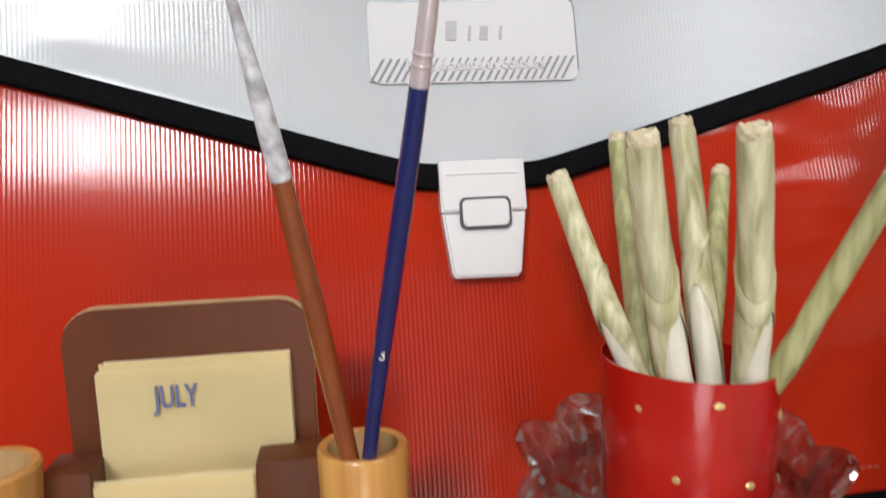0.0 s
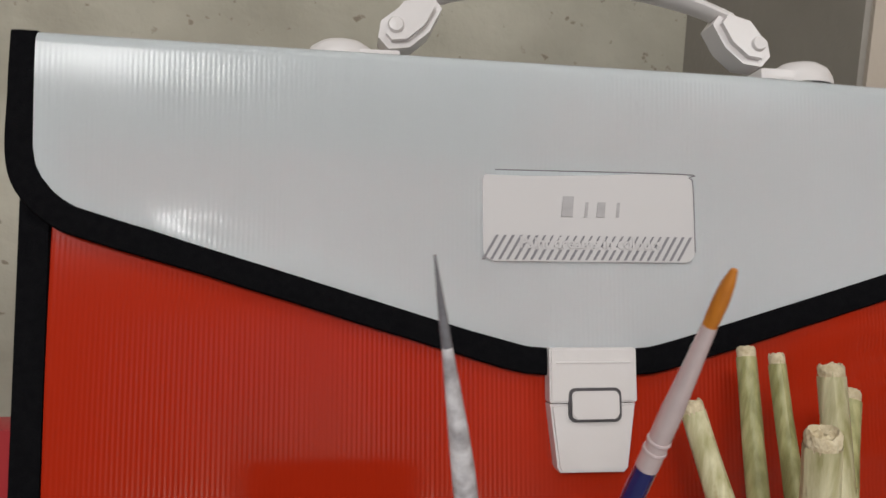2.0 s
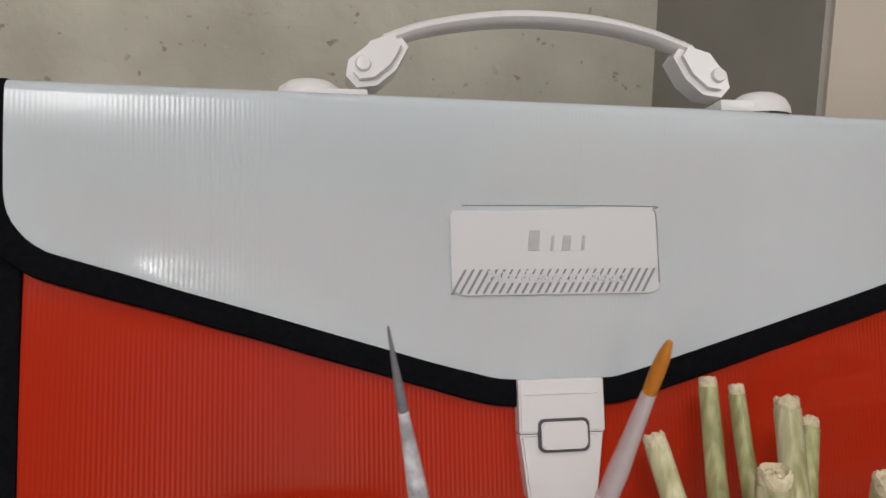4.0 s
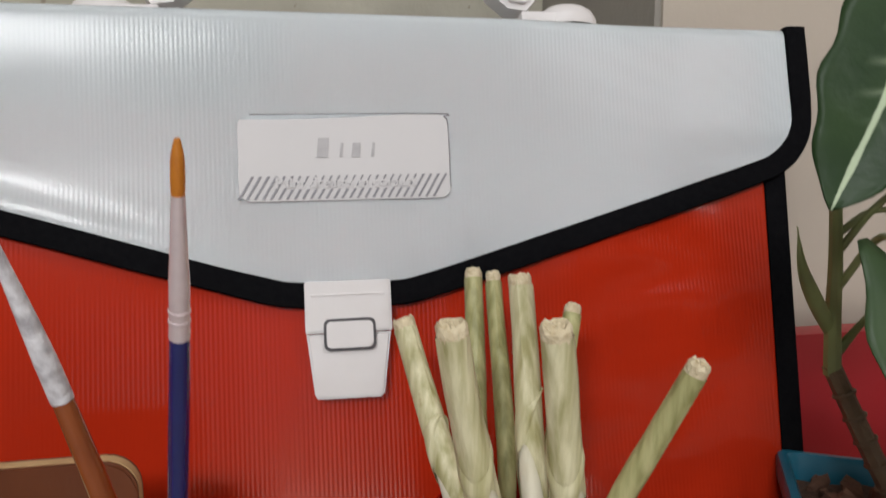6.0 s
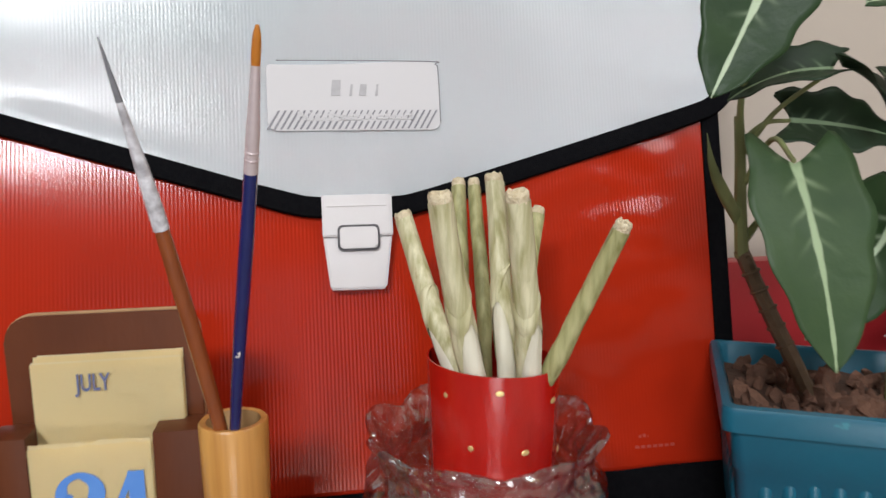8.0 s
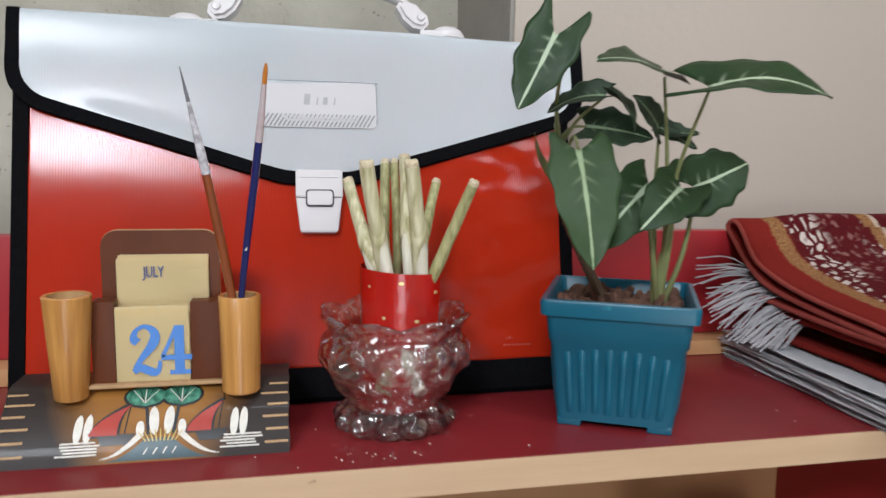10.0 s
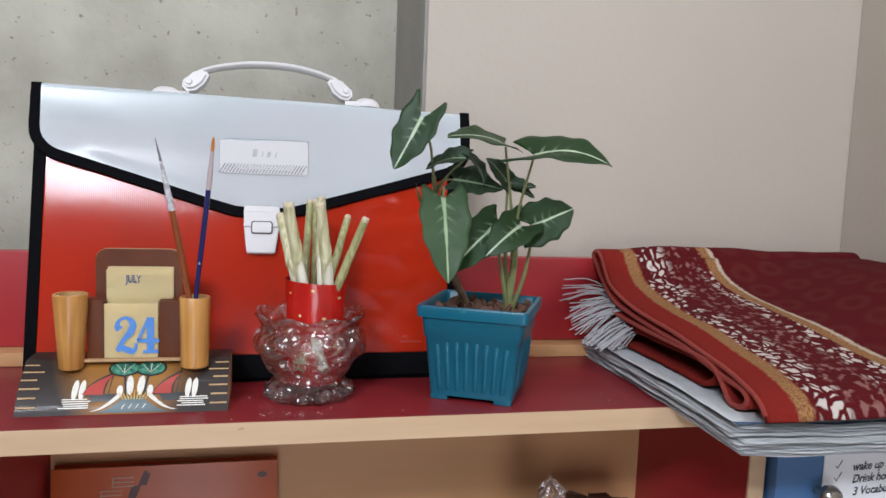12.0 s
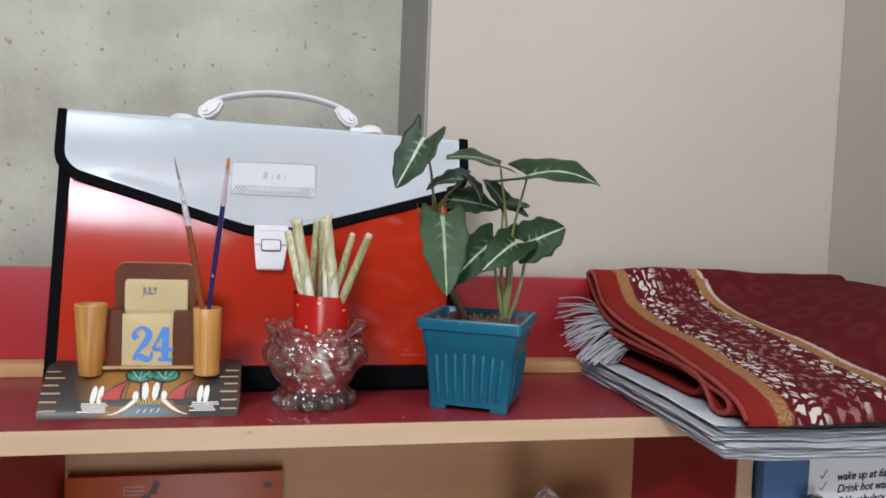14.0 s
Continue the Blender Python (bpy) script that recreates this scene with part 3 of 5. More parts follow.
note = thing("paper_note", pose(0.655, -0.0125, -0.10), "handwritten paper note stuck on the blue door", "note")
part("sheet", slab(rounded(-0.072, 0.075, -0.075, 0.07, 0.002), -0.0004, 0.0), NOTE, note)
for k, (words, x, z) in enumerate((("wake up at 6am.", -0.010, 0.044), ("Drink hot water.", -0.008, 0.0325), ("3 Vocabulary", -0.014, 0.0205))):
    lettering("writing", words, pose(x, -0.0006, z, 90, 0, 0) @ pose(0, 0, 0, 0, 0, 2.5) @ Matrix.Diagonal((0.9, 1, 1, 1)), 0.0108, PEN, note, 0.00022, 0.30)
for x, z in ((-0.058, 0.045), (-0.058, 0.0335), (0.034, 0.024)):
    part("tick", tube([(x - 0.002, -0.0006, z), (x, -0.0006, z - 0.003), (x + 0.005, -0.0006, z + 0.005)], 0.0004, 6, 1), PEN, note)
part("tick", tube([(-0.05, -0.0006, 0.008), (0.03, -0.0006, 0.009)], 0.00025, 6, 1), INKPALE, note)

# ---- things in the open compartment ----
book = thing("book", pose(0.003, 0.166, -0.3993, -3.5), "large orange book leaning against the compartment back", "book")
part("cover", box(-0.105, 0.105, -0.004, -0.0022, 0, 0.298, 0.0005), ORANGEBOOK, book, "orange printed cover")
part("pages", box(-0.102, 0.102, -0.002, 0.008, 0.002, 0.295), PAGES, book, smooth=False)
part("back_cover", box(-0.105, 0.105, 0.0082, 0.0095, 0, 0.298), ORANGEBOOK, book)
for k in range(5):
    u, v = -0.040 - 0.0105 * k, 0.283 - 0.0125 * k
    for dz in (-0.0042, 0.0, 0.0042):
        part("print_bar", slab([(u - 0.011, v + dz - 0.0005), (u + 0.009, v + dz - 0.0005), (u + 0.0095, v + dz + 0.0005), (u - 0.0105, v + dz + 0.0005)], -0.0046, -0.0041), BOOKPALE, book)
    part("print_bar", slab([(u - 0.0105, v - 0.004), (u - 0.0095, v - 0.004), (u - 0.0090, v + 0.004), (u - 0.0100, v + 0.004)], -0.0047, -0.0042), BOOKPALE, book)
    part("print_bar", slab([(u + 0.014, v - 0.004), (u + 0.021, v - 0.004), (u + 0.0245, v + 0.008), (u + 0.0175, v + 0.008)], -0.0046, -0.0041), BOOKPRINT, book)
part("print_bar", slab([(-0.05, 0.225), (-0.0465, 0.225), (-0.018, 0.293), (-0.0215, 0.293)], -0.0045, -0.0040), BOOKPRINT, book)
part("print_bar", slab([(0.09 + 0.005 * math.cos(a), 0.284 + 0.003 * math.sin(a)) for a in [k * math.pi / 6 for k in range(12)]], -0.0046, -0.0041), BOOKPRINT, book)
part("print_bar", slab([(0.05 + 0.05 * math.cos(a), 0.222 + 0.036 * math.sin(a)) for a in [k * math.pi / 16 for k in range(32)]], -0.0046, -0.0041), BOOKPRINT, book, "dark oval printed picture")
part("print_bar", slab([(0.05 + 0.04 * math.cos(a), 0.216 + 0.034 * math.sin(a)) for a in [k * math.pi / 16 for k in range(32)]], -0.005, -0.0047), INK, book)


def crumple(cx, cy, z0, z1, r, seed, rows=26, cols=30):
    def f(a, b):
        t = 2 * math.pi * b
        z = z0 + (z1 - z0) * a
        w = r * (1 - 0.55 * a ** 3) * (1 if a < 0.999 else 0.05)
        q = noise.noise(Vector((math.cos(t) * 2 + seed, math.sin(t) * 2, a * 6))) + 0.6 * noise.noise(Vector((math.cos(t) * 5 + seed, math.sin(t) * 5, a * 15)))
        w *= 1 + 0.35 * q
        return (cx + w * math.cos(t), cy + 0.7 * w * math.sin(t), z + 0.012 * q * a)
    return grid(rows, cols, f, True)


# no wrapping here: a dark lump takes the place of blurred shade
tagged(part("crumpled_wrapper", crumple(0.42, 0.12, -0.3995, -0.135, 0.085, 3.0), SHADEMASS), "dark brown lump standing in for shade in the compartment", "bundle")
clear = part("plastic_bag", crumple(0.355, 0.06, -0.3995, -0.086, 0.024, 7.0), GLASS)
tagged(clear, "clear crumpled plastic bag beside the dark lump", "plastic bag")

# ---- the document case ----
FOOTPRINT = material("faded_print", (0.40, 0.055, 0.035), 0.4)
CX = 0.090
case = thing("document_case", pose(CX, 0.108, 0, -14.57), "red and white plastic document case leaning on the back board", "document case")
LOW = [(0, 0.1525), (0.017, 0.1525), (0.030, 0.1545), (0.072, 0.166), (0.120, 0.1795), (0.168, 0.1935), (0.179, 0.1975), (0.186, 0.2035), (0.190, 0.212)]
LOW = [(u, z * 1.033) for u, z in LOW]


def top_edge(u):
    """The flap's upper edge, sloped a little towards one side to fit the camera's view."""
    return 0.2655 - 0.0060 * (u + 0.19) / 0.38


def lopsided(u):
    """Raises the flap's lower edge a little on one side, matched to the camera's view."""
    return 0.0030 * min(1.0, -u / 0.11) if u < 0 else 0.0


def low_edge(u):
    rise, u = lopsided(u), abs(u)
    for (a, za), (b, zb) in zip(LOW, LOW[1:]):
        if u <= b:
            return rise + za + (zb - za) * (u - a) / (b - a)
    return rise + LOW[-1][1]


def sheet_wave(u, v):
    return 0.0011 * noise.noise(Vector((u * 7, v * 7, 1.7))) + 0.0006 * noise.noise(Vector((u * 16, v * 12, 8.2)))


def ease(a, b, x):
    t = max(0.0, min(1.0, (x - a) / (b - a)))
    return t * t * (3 - 2 * t)


def flap_bend(u, v):
    """Bulges shaped to put highlights on the flap: along its lower binding on one side, and near the other corner."""
    d = v - low_edge(u)
    out = 0.0013 * math.exp(-((d - 0.001) / 0.0075) ** 2) * ease(-0.02, -0.05, u) * ease(-0.165, -0.13, u)
    out += 0.0006 * math.exp(-((v - 0.214) / 0.012) ** 2) * ease(0.11, 0.16, u)
    return out + 0.0006 * math.exp(-((v - 0.197) / 0.006) ** 2) * ease(0.12, 0.17, u)


# bows the upper flap forward so that it doesn't mirror the window
def crown(u, v):
    return 0.0034 * ease(0.20, 0.262, v) * ease(0.13, 0.06, u)


def panel_bend(u, v):
    """Shaped to catch highlights: the front sheet leans back under the flap on one side and is creased on the other."""
    back = 0.0019 * max(0.0, (v - 0.140) / 0.075) ** 2 * ease(0.03, -0.05, u)
    crease = ease(0.045, 0.09, u) * ease(0.178, 0.155, u) * (0.0013 * noise.noise(Vector((u * 16 + 2.0 * v, v * 46 - u * 14, 4.4))) + 0.0006 * noise.noise(Vector((u * 44, v * 80, 2.1))))
    return back + 1.35 * crease


def taper(bm):
    """Narrows the case a little at its foot so that its outline fits the camera's view."""
    for v in bm.verts:
        v.co.x *= 1 - (0.030 if v.co.x > 0 else 0.016) * max(0.0, 0.2 - v.co.z) / 0.2
    return bm


gusset = bmesh.new()
prof = [(-0.0002, 0.0), (0.0, 0.004), (0.0, 0.250), (0.004, 0.2565), (0.046, 0.2565), (0.05, 0.250), (0.0555, 0.0144)]
a = [gusset.verts.new((-0.195, y, z)) for y, z in prof]
b = [gusset.verts.new((0.187, y, z)) for y, z in prof]
gusset.faces.new(a), gusset.faces.new(b[::-1])
for i in range(len(prof)):
    gusset.faces.new((a[i], a[(i + 1) % len(prof)], b[(i + 1) % len(prof)], b[i]))
bmesh.ops.bevel(gusset, geom=list(gusset.edges), offset=0.002, segments=2, affect="EDGES")
part("body", taper(gusset), GUSSET, case, "black cloth sides and bottom")
front = grid(90, 120, lambda q, p: (-0.187 + 0.366 * p, -0.0018 - 0.35 * sheet_wave(-0.187 + 0.366 * p, 0.024 + 0.228 * q) + panel_bend(-0.187 + 0.366 * p, 0.024 + 0.228 * q), 0.024 + 0.228 * q))
panel = part("front_panel", taper(front), RED, case, "glossy red fluted plastic front")
thick = panel.modifiers.new("thick", "SOLIDIFY")
thick.thickness, thick.offset = 0.0012, 0.0
for u0, u1 in ((-0.1955, -0.1855), (0.1775, 0.1875)):
    part("side_binding", taper(box(u0, u1, -0.0035, 0.004, 0.006, 0.252, 0.0012)), BINDING, case, "black cloth edge binding")
part("bottom_binding", taper(box(-0.195, 0.187, -0.0037, 0.003, 0.0035, 0.0245, 0.0014)), BINDING, case, "black cloth edge binding")


def flap_point(q, p):
    u = 0.1902 * (2 * p - 1)
    lo, top = low_edge(u), top_edge(u)
    if q <= 0.9:
        v = lo + (top - 0.004 - lo) * q / 0.9
        return (u, -0.0052 - 0.35 * sheet_wave(u, v + 3) - flap_bend(u, v) - crown(u, v), v)
    if q <= 0.95:
        t = (q - 0.9) / 0.05 * math.pi / 2
        return (u, -0.0052 - crown(u, top) + 0.004 * (1 - math.cos(t)), top - 0.004 + 0.004 * math.sin(t))
    return (u, -0.0012 - crown(u, top) + 0.048 * (q - 0.95) / 0.05, top)


flap = grid(81, 111, flap_point)
bmesh.ops.solidify(flap, geom=flap.faces[:], thickness=0.0012)
part("flap", flap, WHITE, case, "white fluted plastic flap")
side = [(u, z) for u, z in LOW]
line = smooth_path([(-0.1905, 0, top_edge(-0.19)), (-0.1905, 0, 0.243)] + [(-u, 0, z + lopsided(-u)) for u, z in side[::-1]] + [(u, 0, z) for u, z in side[1:]] + [(0.1905, 0, 0.240), (0.1905, 0, top_edge(0.19))], 5)
strip = bmesh.new()
rings = []
for i, p in enumerate(line):
    d = (line[min(i + 1, len(line) - 1)] - line[max(i - 1, 0)]).normalized()
    out = Vector((d.z, 0, -d.x))
    if out.z > 0.3:
        out = -out
    w = 0.0096 + 0.0003 * noise.noise(p * 60)
    rings.append([strip.verts.new(p + out * (w * k - 0.0006) + Vector((0, -0.0048 - h, 0))) for k, h in ((0, 0.0008), (0.05, 0.0018), (0.5, 0.0023), (0.93, 0.0018), (1, 0.0006), (1, -0.0018), (0, -0.0018))])
for p, q in zip(rings, rings[1:]):
    for k in range(7):
        strip.faces.new((p[k], p[(k + 1) % 7], q[(k + 1) % 7], q[k]))
strip.faces.new(rings[0]), strip.faces.new(rings[-1])
part("flap_binding", strip, BINDING, case, "black cloth edge binding")

# the clasp
K = 1.033
clasp = part("clasp", slab(rounded(-0.0158, 0.0160, 0.1350 * K, 0.1535 * K, 0.0008, 3), -0.0100, -0.0035, 0.0007), PLASTIC, case, "white plastic clasp")
low = [(-0.0155, 0.1346 * K), (-0.0131, 0.1134 * K), (-0.0120, 0.1118 * K), (0.0110, 0.1116 * K), (0.0124, 0.1132 * K), (0.0155, 0.1346 * K)]
part("latch", slab(low, -0.0093, -0.002, 0.0008), PLASTIC, clasp)
part("ridge", box(-0.0135, 0.0135, -0.0105, -0.0095, 0.1482 * K, 0.1488 * K, 0.0003), PLASTIC, clasp)
ring = bmesh.new()
o = rounded(-0.0092, 0.0098, 0.1286 * K, 0.1400 * K, 0.0024)
n_ = rounded(-0.0082, 0.0088, 0.1296 * K, 0.1390 * K, 0.0018)
ov, iv = [ring.verts.new((x, -0.0106, z)) for x, z in o], [ring.verts.new((x, -0.0106, z)) for x, z in n_]
ow = [ring.verts.new((x, -0.0090, z)) for x, z in o]
for i in range(len(o)):
    j = (i + 1) % len(o)
    ring.faces.new((ov[i], ov[j], iv[j], iv[i])), ring.faces.new((ov[i], ow[i], ow[j], ov[j]))
part("groove", ring, GROOVE, clasp, "dark groove round the button")
part("button", slab(n_, -0.0113, -0.0100, 0.0006), PLASTIC, clasp)

# the printed label on the flap
label = part("label", slab(rounded(-0.0385, 0.0415, 0.1832 * K, 0.2152 * K, 0.0045), -0.00622, -0.0060), LABEL, case, "pale pink printed label")
border = tube([(-0.034, -0.0064, 0.2152 * K), (0.036, -0.0064, 0.2152 * K), (0.0398, -0.0064, 0.2138 * K), (0.0413, -0.0064, 0.2105 * K), (0.0413, -0.0064, 0.187 * K)], 0.00020, 6, 4)
part("border_line", border, INK, label)
for k in range(27):
    u = -0.0385 + 0.00292 * k
    for p0, p1, w in ((0.0, 0.42, 0.0005), (0.55, 1.0, 0.00035)) if 5 < k < 22 else ((0.0, 1.0, 0.0005),):
        z0, z1 = (0.1838 + 0.0085 * p0) * K, (0.1838 + 0.0085 * p1) * K
        u0, u1 = u + 0.0052 * p0, u + 0.0052 * p1
        if u1 + w < 0.0415:
            part("hatch_line", slab([(u0 - w, z0), (u0 + w, z0), (u1 + w, z1), (u1 - w, z1)], -0.0066, -0.0063), INK, label)
for u, w, h in ((-0.0075, 0.0042, 0.0075), (-0.0005, 0.0012, 0.0055), (0.005, 0.0032, 0.0055), (0.0115, 0.0012, 0.0055)):
    part("print_bar", slab([(u - w / 2, 0.199 * K), (u + w / 2, 0.199 * K), (u + w / 2 + 0.0006, 0.199 * K + h), (u - w / 2 + 0.0008, 0.199 * K + h)], -0.0066, -0.0063), INKPALE, label)
lettering("slogan_print", "Paint dreams in colours", pose(0.0015, -0.0067, 0.1896 * K, 90), 0.0056, LABEL, label, 0.00012)
foot = bmesh.new()
for k in range(7):
    box(0.128 + 0.003 * k, 0.1300 + 0.003 * k, -0.0036, -0.003, 0.0335, 0.0347, bm=foot)
    box(0.130 + 0.0022 * k, 0.1314 + 0.0022 * k, -0.0036, -0.003, 0.0385, 0.0395 + 0.0006 * (k % 2), bm=foot)
part("print_bar", foot, FOOTPRINT, case, "tiny grey print near the lower edge")

# the handle
grip = tube([(-0.062, 0, 0.2915), (-0.045, 0, 0.2975), (-0.02, 0, 0.3022), (0.003, 0, 0.3035), (0.028, 0, 0.3022), (0.05, 0, 0.2978), (0.067, 0, 0.292)], lambda t: 0.0026 + 0.0005 * math.sin(math.pi * t), 14, 6)
grip.transform(Matrix.Translation((0, 0.013, 0.0015)) @ Matrix.Diagonal((1, 2.0, 1, 1)))
handle = part("handle", grip, PLASTIC, case, "white plastic carrying handle")
for s in (-1, 1):
    arm = slab([(s * x + 0.003, z + 0.0015) for x, z in ((0.0605, 0.2955), (0.0555, 0.2885), (0.0605, 0.2790), (0.0680, 0.2725), (0.0760, 0.2715), (0.0800, 0.2760), (0.0790, 0.2825), (0.0705, 0.2895))], 0.0065, 0.0195, 0.0026)
    part("handle_arm", arm, PLASTIC, handle)
    pin = lathe([(0, 0.0), (0.0026, 0.0003), (0.0031, 0.0012), (0.0031, 0.003)], 20)
    pin.transform(pose(s * 0.0735 + 0.003, 0.0047, 0.2815, 90) @ Matrix.Diagonal((1, 1, -1, 1)))
    part("handle_pin", pin, PLASTIC, handle)
    dome = lathe([(1.0, 0.0), (0.97, 0.35), (0.85, 0.66), (0.6, 0.88), (0.3, 0.98), (0.0, 1.0)], 24)
    dome.transform(Matrix.Translation((s * 0.094 + 0.003, 0.011, 0.2655)) @ Matrix.Diagonal((0.0135, 0.010, 0.0105, 1)))
    part("handle_mount", dome, PLASTIC, handle)
    part("handle_base", box(s * 0.083 + 0.003 - 0.011, s * 0.083 + 0.003 + 0.011, 0.003, 0.021, 0.2655, 0.2705, 0.001), PLASTIC, handle)

for ob in (handle, *handle.children):
    ob.data.transform(Matrix.Translation((0.0015, 0, -0.0020)))

# ---- the desk calendar ----
cal = thing("desk_calendar", pose(-0.0085, 0, 0), "wooden desk calendar with bamboo pen cups and painted base", "calendar")
HW = 0.0762


def base_front(s, lift=0.0):
    t = s * math.pi / 2
    y = 0.061 - 0.031 * (0.55 * (1 - s) + 0.45 * math.cos(t))
    z = 0.0345 * (0.55 * s + 0.45 * math.sin(t))
    return y - lift * 0.75, z + lift * 0.66


base = bmesh.new()
edge = [base_front(k / 14) for k in range(15)] + [(0.066, 0.0355), (0.086, 0.0355), (0.089, 0.033), (0.0892, 0.0), (0.045, 0.0)]
L_, R_ = [base.verts.new((-HW + 0.001 * noise.noise(Vector((y * 90, z * 90, 0))), y, z)) for y, z in edge], [base.verts.new((HW + 0.001 * noise.noise(Vector((y * 90, z * 90, 5))), y, z)) for y, z in edge]
for i in range(len(edge)):
    j = (i + 1) % len(edge)
    base.faces.new((L_[i], L_[j], R_[j], R_[i]))
base_ob = part("base", base, PAINTED, cal, "curved painted wooden base", angle=30)
for s, vs in ((-1, edge), (1, edge)):
    cap = bmesh.new()
    cap.faces.new([cap.verts.new((s * (HW - 0.0002), y, z)) for y, z in vs])
    part("base_end", cap, RAWEDGE, cal, "raw wooden end")


def decal(name, s0, s1, left, right, mat, lift=0.0003, rows=10, cols=4):
    bm = grid(rows, cols, lambda a, b: (left(a) + (right(a) - left(a)) * b, *base_front(s0 + (s1 - s0) * a, lift)))
    return part(name, bm, mat, base_ob)


def oval(name, u, s, ru, rs, mat, lift=0.0003, lean=0.0):
    wdt = lambda a: ru * math.sqrt(max(0.0, 1 - (2 * a - 1) ** 2)) + 1e-5
    return decal(name, s - rs, s + rs, lambda a: u - wdt(a) + lean * a, lambda a: u + wdt(a) + lean * a, mat, lift, 12)


M0 = 0.0067
decal("painted_hill", 0.02, 0.26, lambda a: M0 - 0.028 + 0.020 * a ** 0.6, lambda a: M0 + 0.026 - 0.020 * a ** 0.6, P_TEAL)
for s in (-1, 1):
    decal("painted_shore", 0.05, 0.30, lambda a: M0 + s * (0.0285 - 0.020 * a ** 0.6), lambda a: M0 + s * (0.0315 - 0.0185 * a ** 0.6), P_WHITE, 0.00045)
    oval("painted_crown", M0 + s * 0.0098, 0.78, 0.0118, 0.17, P_BLACK, 0.0003)
    oval("painted_crown", M0 + s * 0.0098, 0.785, 0.0103, 0.145, P_GREEN, 0.0005)
    for k in (-2, -1, 0, 1, 2):
        decal("painted_leaf_line", 0.68, 0.88, lambda a: M0 + s * 0.0098 + k * 0.0036 * a - 0.0002, lambda a: M0 + s * 0.0098 + k * 0.0036 * a + 0.0003, P_BLACK if k % 2 else P_WHITE, 0.0007, 5, 2)
    decal("painted_trunk", 0.30, 0.66, lambda a: M0 + s * (0.0065 + 0.0022 * a) - 0.0009, lambda a: M0 + s * (0.0065 + 0.0022 * a) + 0.0009, P_BLACK, 0.0004)
    oval("painted_reed", M0 + s * 0.0035, 0.46, 0.0026, 0.17, P_WHITE, 0.0006, s * 0.001)
    oval("painted_reed", M0 + s * 0.0110, 0.37, 0.0022, 0.09, P_WHITE, 0.0006)
    for q in (0.0375, 0.0425):
        oval("painted_reed", M0 + s * (q + 0.001), 0.40, 0.0022, 0.17, P_WHITE, 0.0004, 0.0012)
    sail_l, sail_r = (-0.0325, -0.0160) if s < 0 else (0.0185, 0.0335)
    tipx = M0 + sail_r - 0.001
    lf = lambda a: M0 + sail_l - 0.005 + (tipx - (M0 + sail_l - 0.005)) * a ** 1.7
    rt = lambda a: M0 + sail_r - 0.0065 + 0.0062 * a ** 2.4
    decal("painted_sail", 0.29, 0.70, lambda a: lf(a) - 0.0009, lambda a: rt(a) + 0.0008, P_BLACK, 0.0004)
    decal("painted_sail", 0.31, 0.66, lf, lambda a: rt(a) - 0.0004, P_RED, 0.0006)
    decal("painted_mast", 0.30, 0.80, lambda a: M0 + sail_r - 0.0035 + 0.0030 * a, lambda a: M0 + sail_r - 0.0029 + 0.0030 * a, P_BLACK, 0.0005, 6, 2)
    decal("painted_boat", 0.20, 0.32, lambda a: M0 + sail_l + 0.002 - 0.003 * a, lambda a: M0 + sail_r - 0.002 + 0.005 * a, P_BLACK, 0.0005, 5)
    for k in range(5):
        w = 0.007 + 0.004 * random.random()
        u = M0 + s * (0.040 + 0.004 * random.random())
        decal("painted_ripple", 0.10 + 0.034 * k, 0.118 + 0.034 * k, lambda a: u - w, lambda a: u + w, P_WHITE, 0.0005, 3, 3)
    for k in range(6):
        q = 0.12 + 0.15 * k
        decal("scratched_line", q, q + 0.028, lambda a: s * (0.0625 + 0.004 * math.sin(3.0 * k)), lambda a: s * 0.0755, RAWEDGE, 0.0004, 3, 3)
for k in range(9):
    u = (k - 4) * 0.0019
    decal("painted_grass", 0.22, 0.36 - 0.008 * abs(k - 4), lambda a: M0 + u * (1 + 0.5 * a) - 0.0005, lambda a: M0 + u * (1 + 0.5 * a) + 0.0005 * (1 - a), P_YELLOW, 0.0008, 4, 2)
for k in range(4):
    decal("painted_ripple", 0.08, 0.15, lambda a: M0 - 0.009 + 0.005 * k + 0.002 * a, lambda a: M0 - 0.0082 + 0.005 * k + 0.002 * a, P_WHITE, 0.0006, 3, 2)

# upright parts on the base
board_outline = rounded(-0.0280, 0.0370, 0.0356, 0.1222, 0.009, 6, (0, 0, 1, 1))
part("back_board", slab(board_outline, 0.0702, 0.0765, 0.0006), BROWNBOARD, cal, "dark brown board with worn light edge")
part("board_edge", slab([(x * 1.004, z + 0.0003) for x, z in board_outline], 0.0718, 0.075), RAWEDGE, cal)
for x0, x1, top in ((-0.0315, -0.0190, 0.0838), (0.0215, 0.0385, 0.0828)):
    part("side_block", box(x0, x1, 0.0555, 0.0702, 0.0356, top, 0.0008), BROWNBOARD, cal, "dark brown wooden block")
part("ledge", box(-0.034, 0.039, 0.0515, 0.0570, 0.0350, 0.0372, 0.0007), RAWEDGE, cal)


def card(name, x0, x1, z0, z1, y, mat, seed, torn=0.0):
    def f(a, b):
        w = torn * noise.noise(Vector((b * 9, seed, 0))) if a > 0.9 else 0.0
        return (x0 + (x1 - x0) * b, y - 0.0006 * noise.noise(Vector((a * 2, b * 2, seed))), z0 + (z1 - z0) * a + w)
    bm = grid(9, 13, f)
    bmesh.ops.solidify(bm, geom=bm.faces[:], thickness=0.0004)
    return part(name, bm, mat, cal)


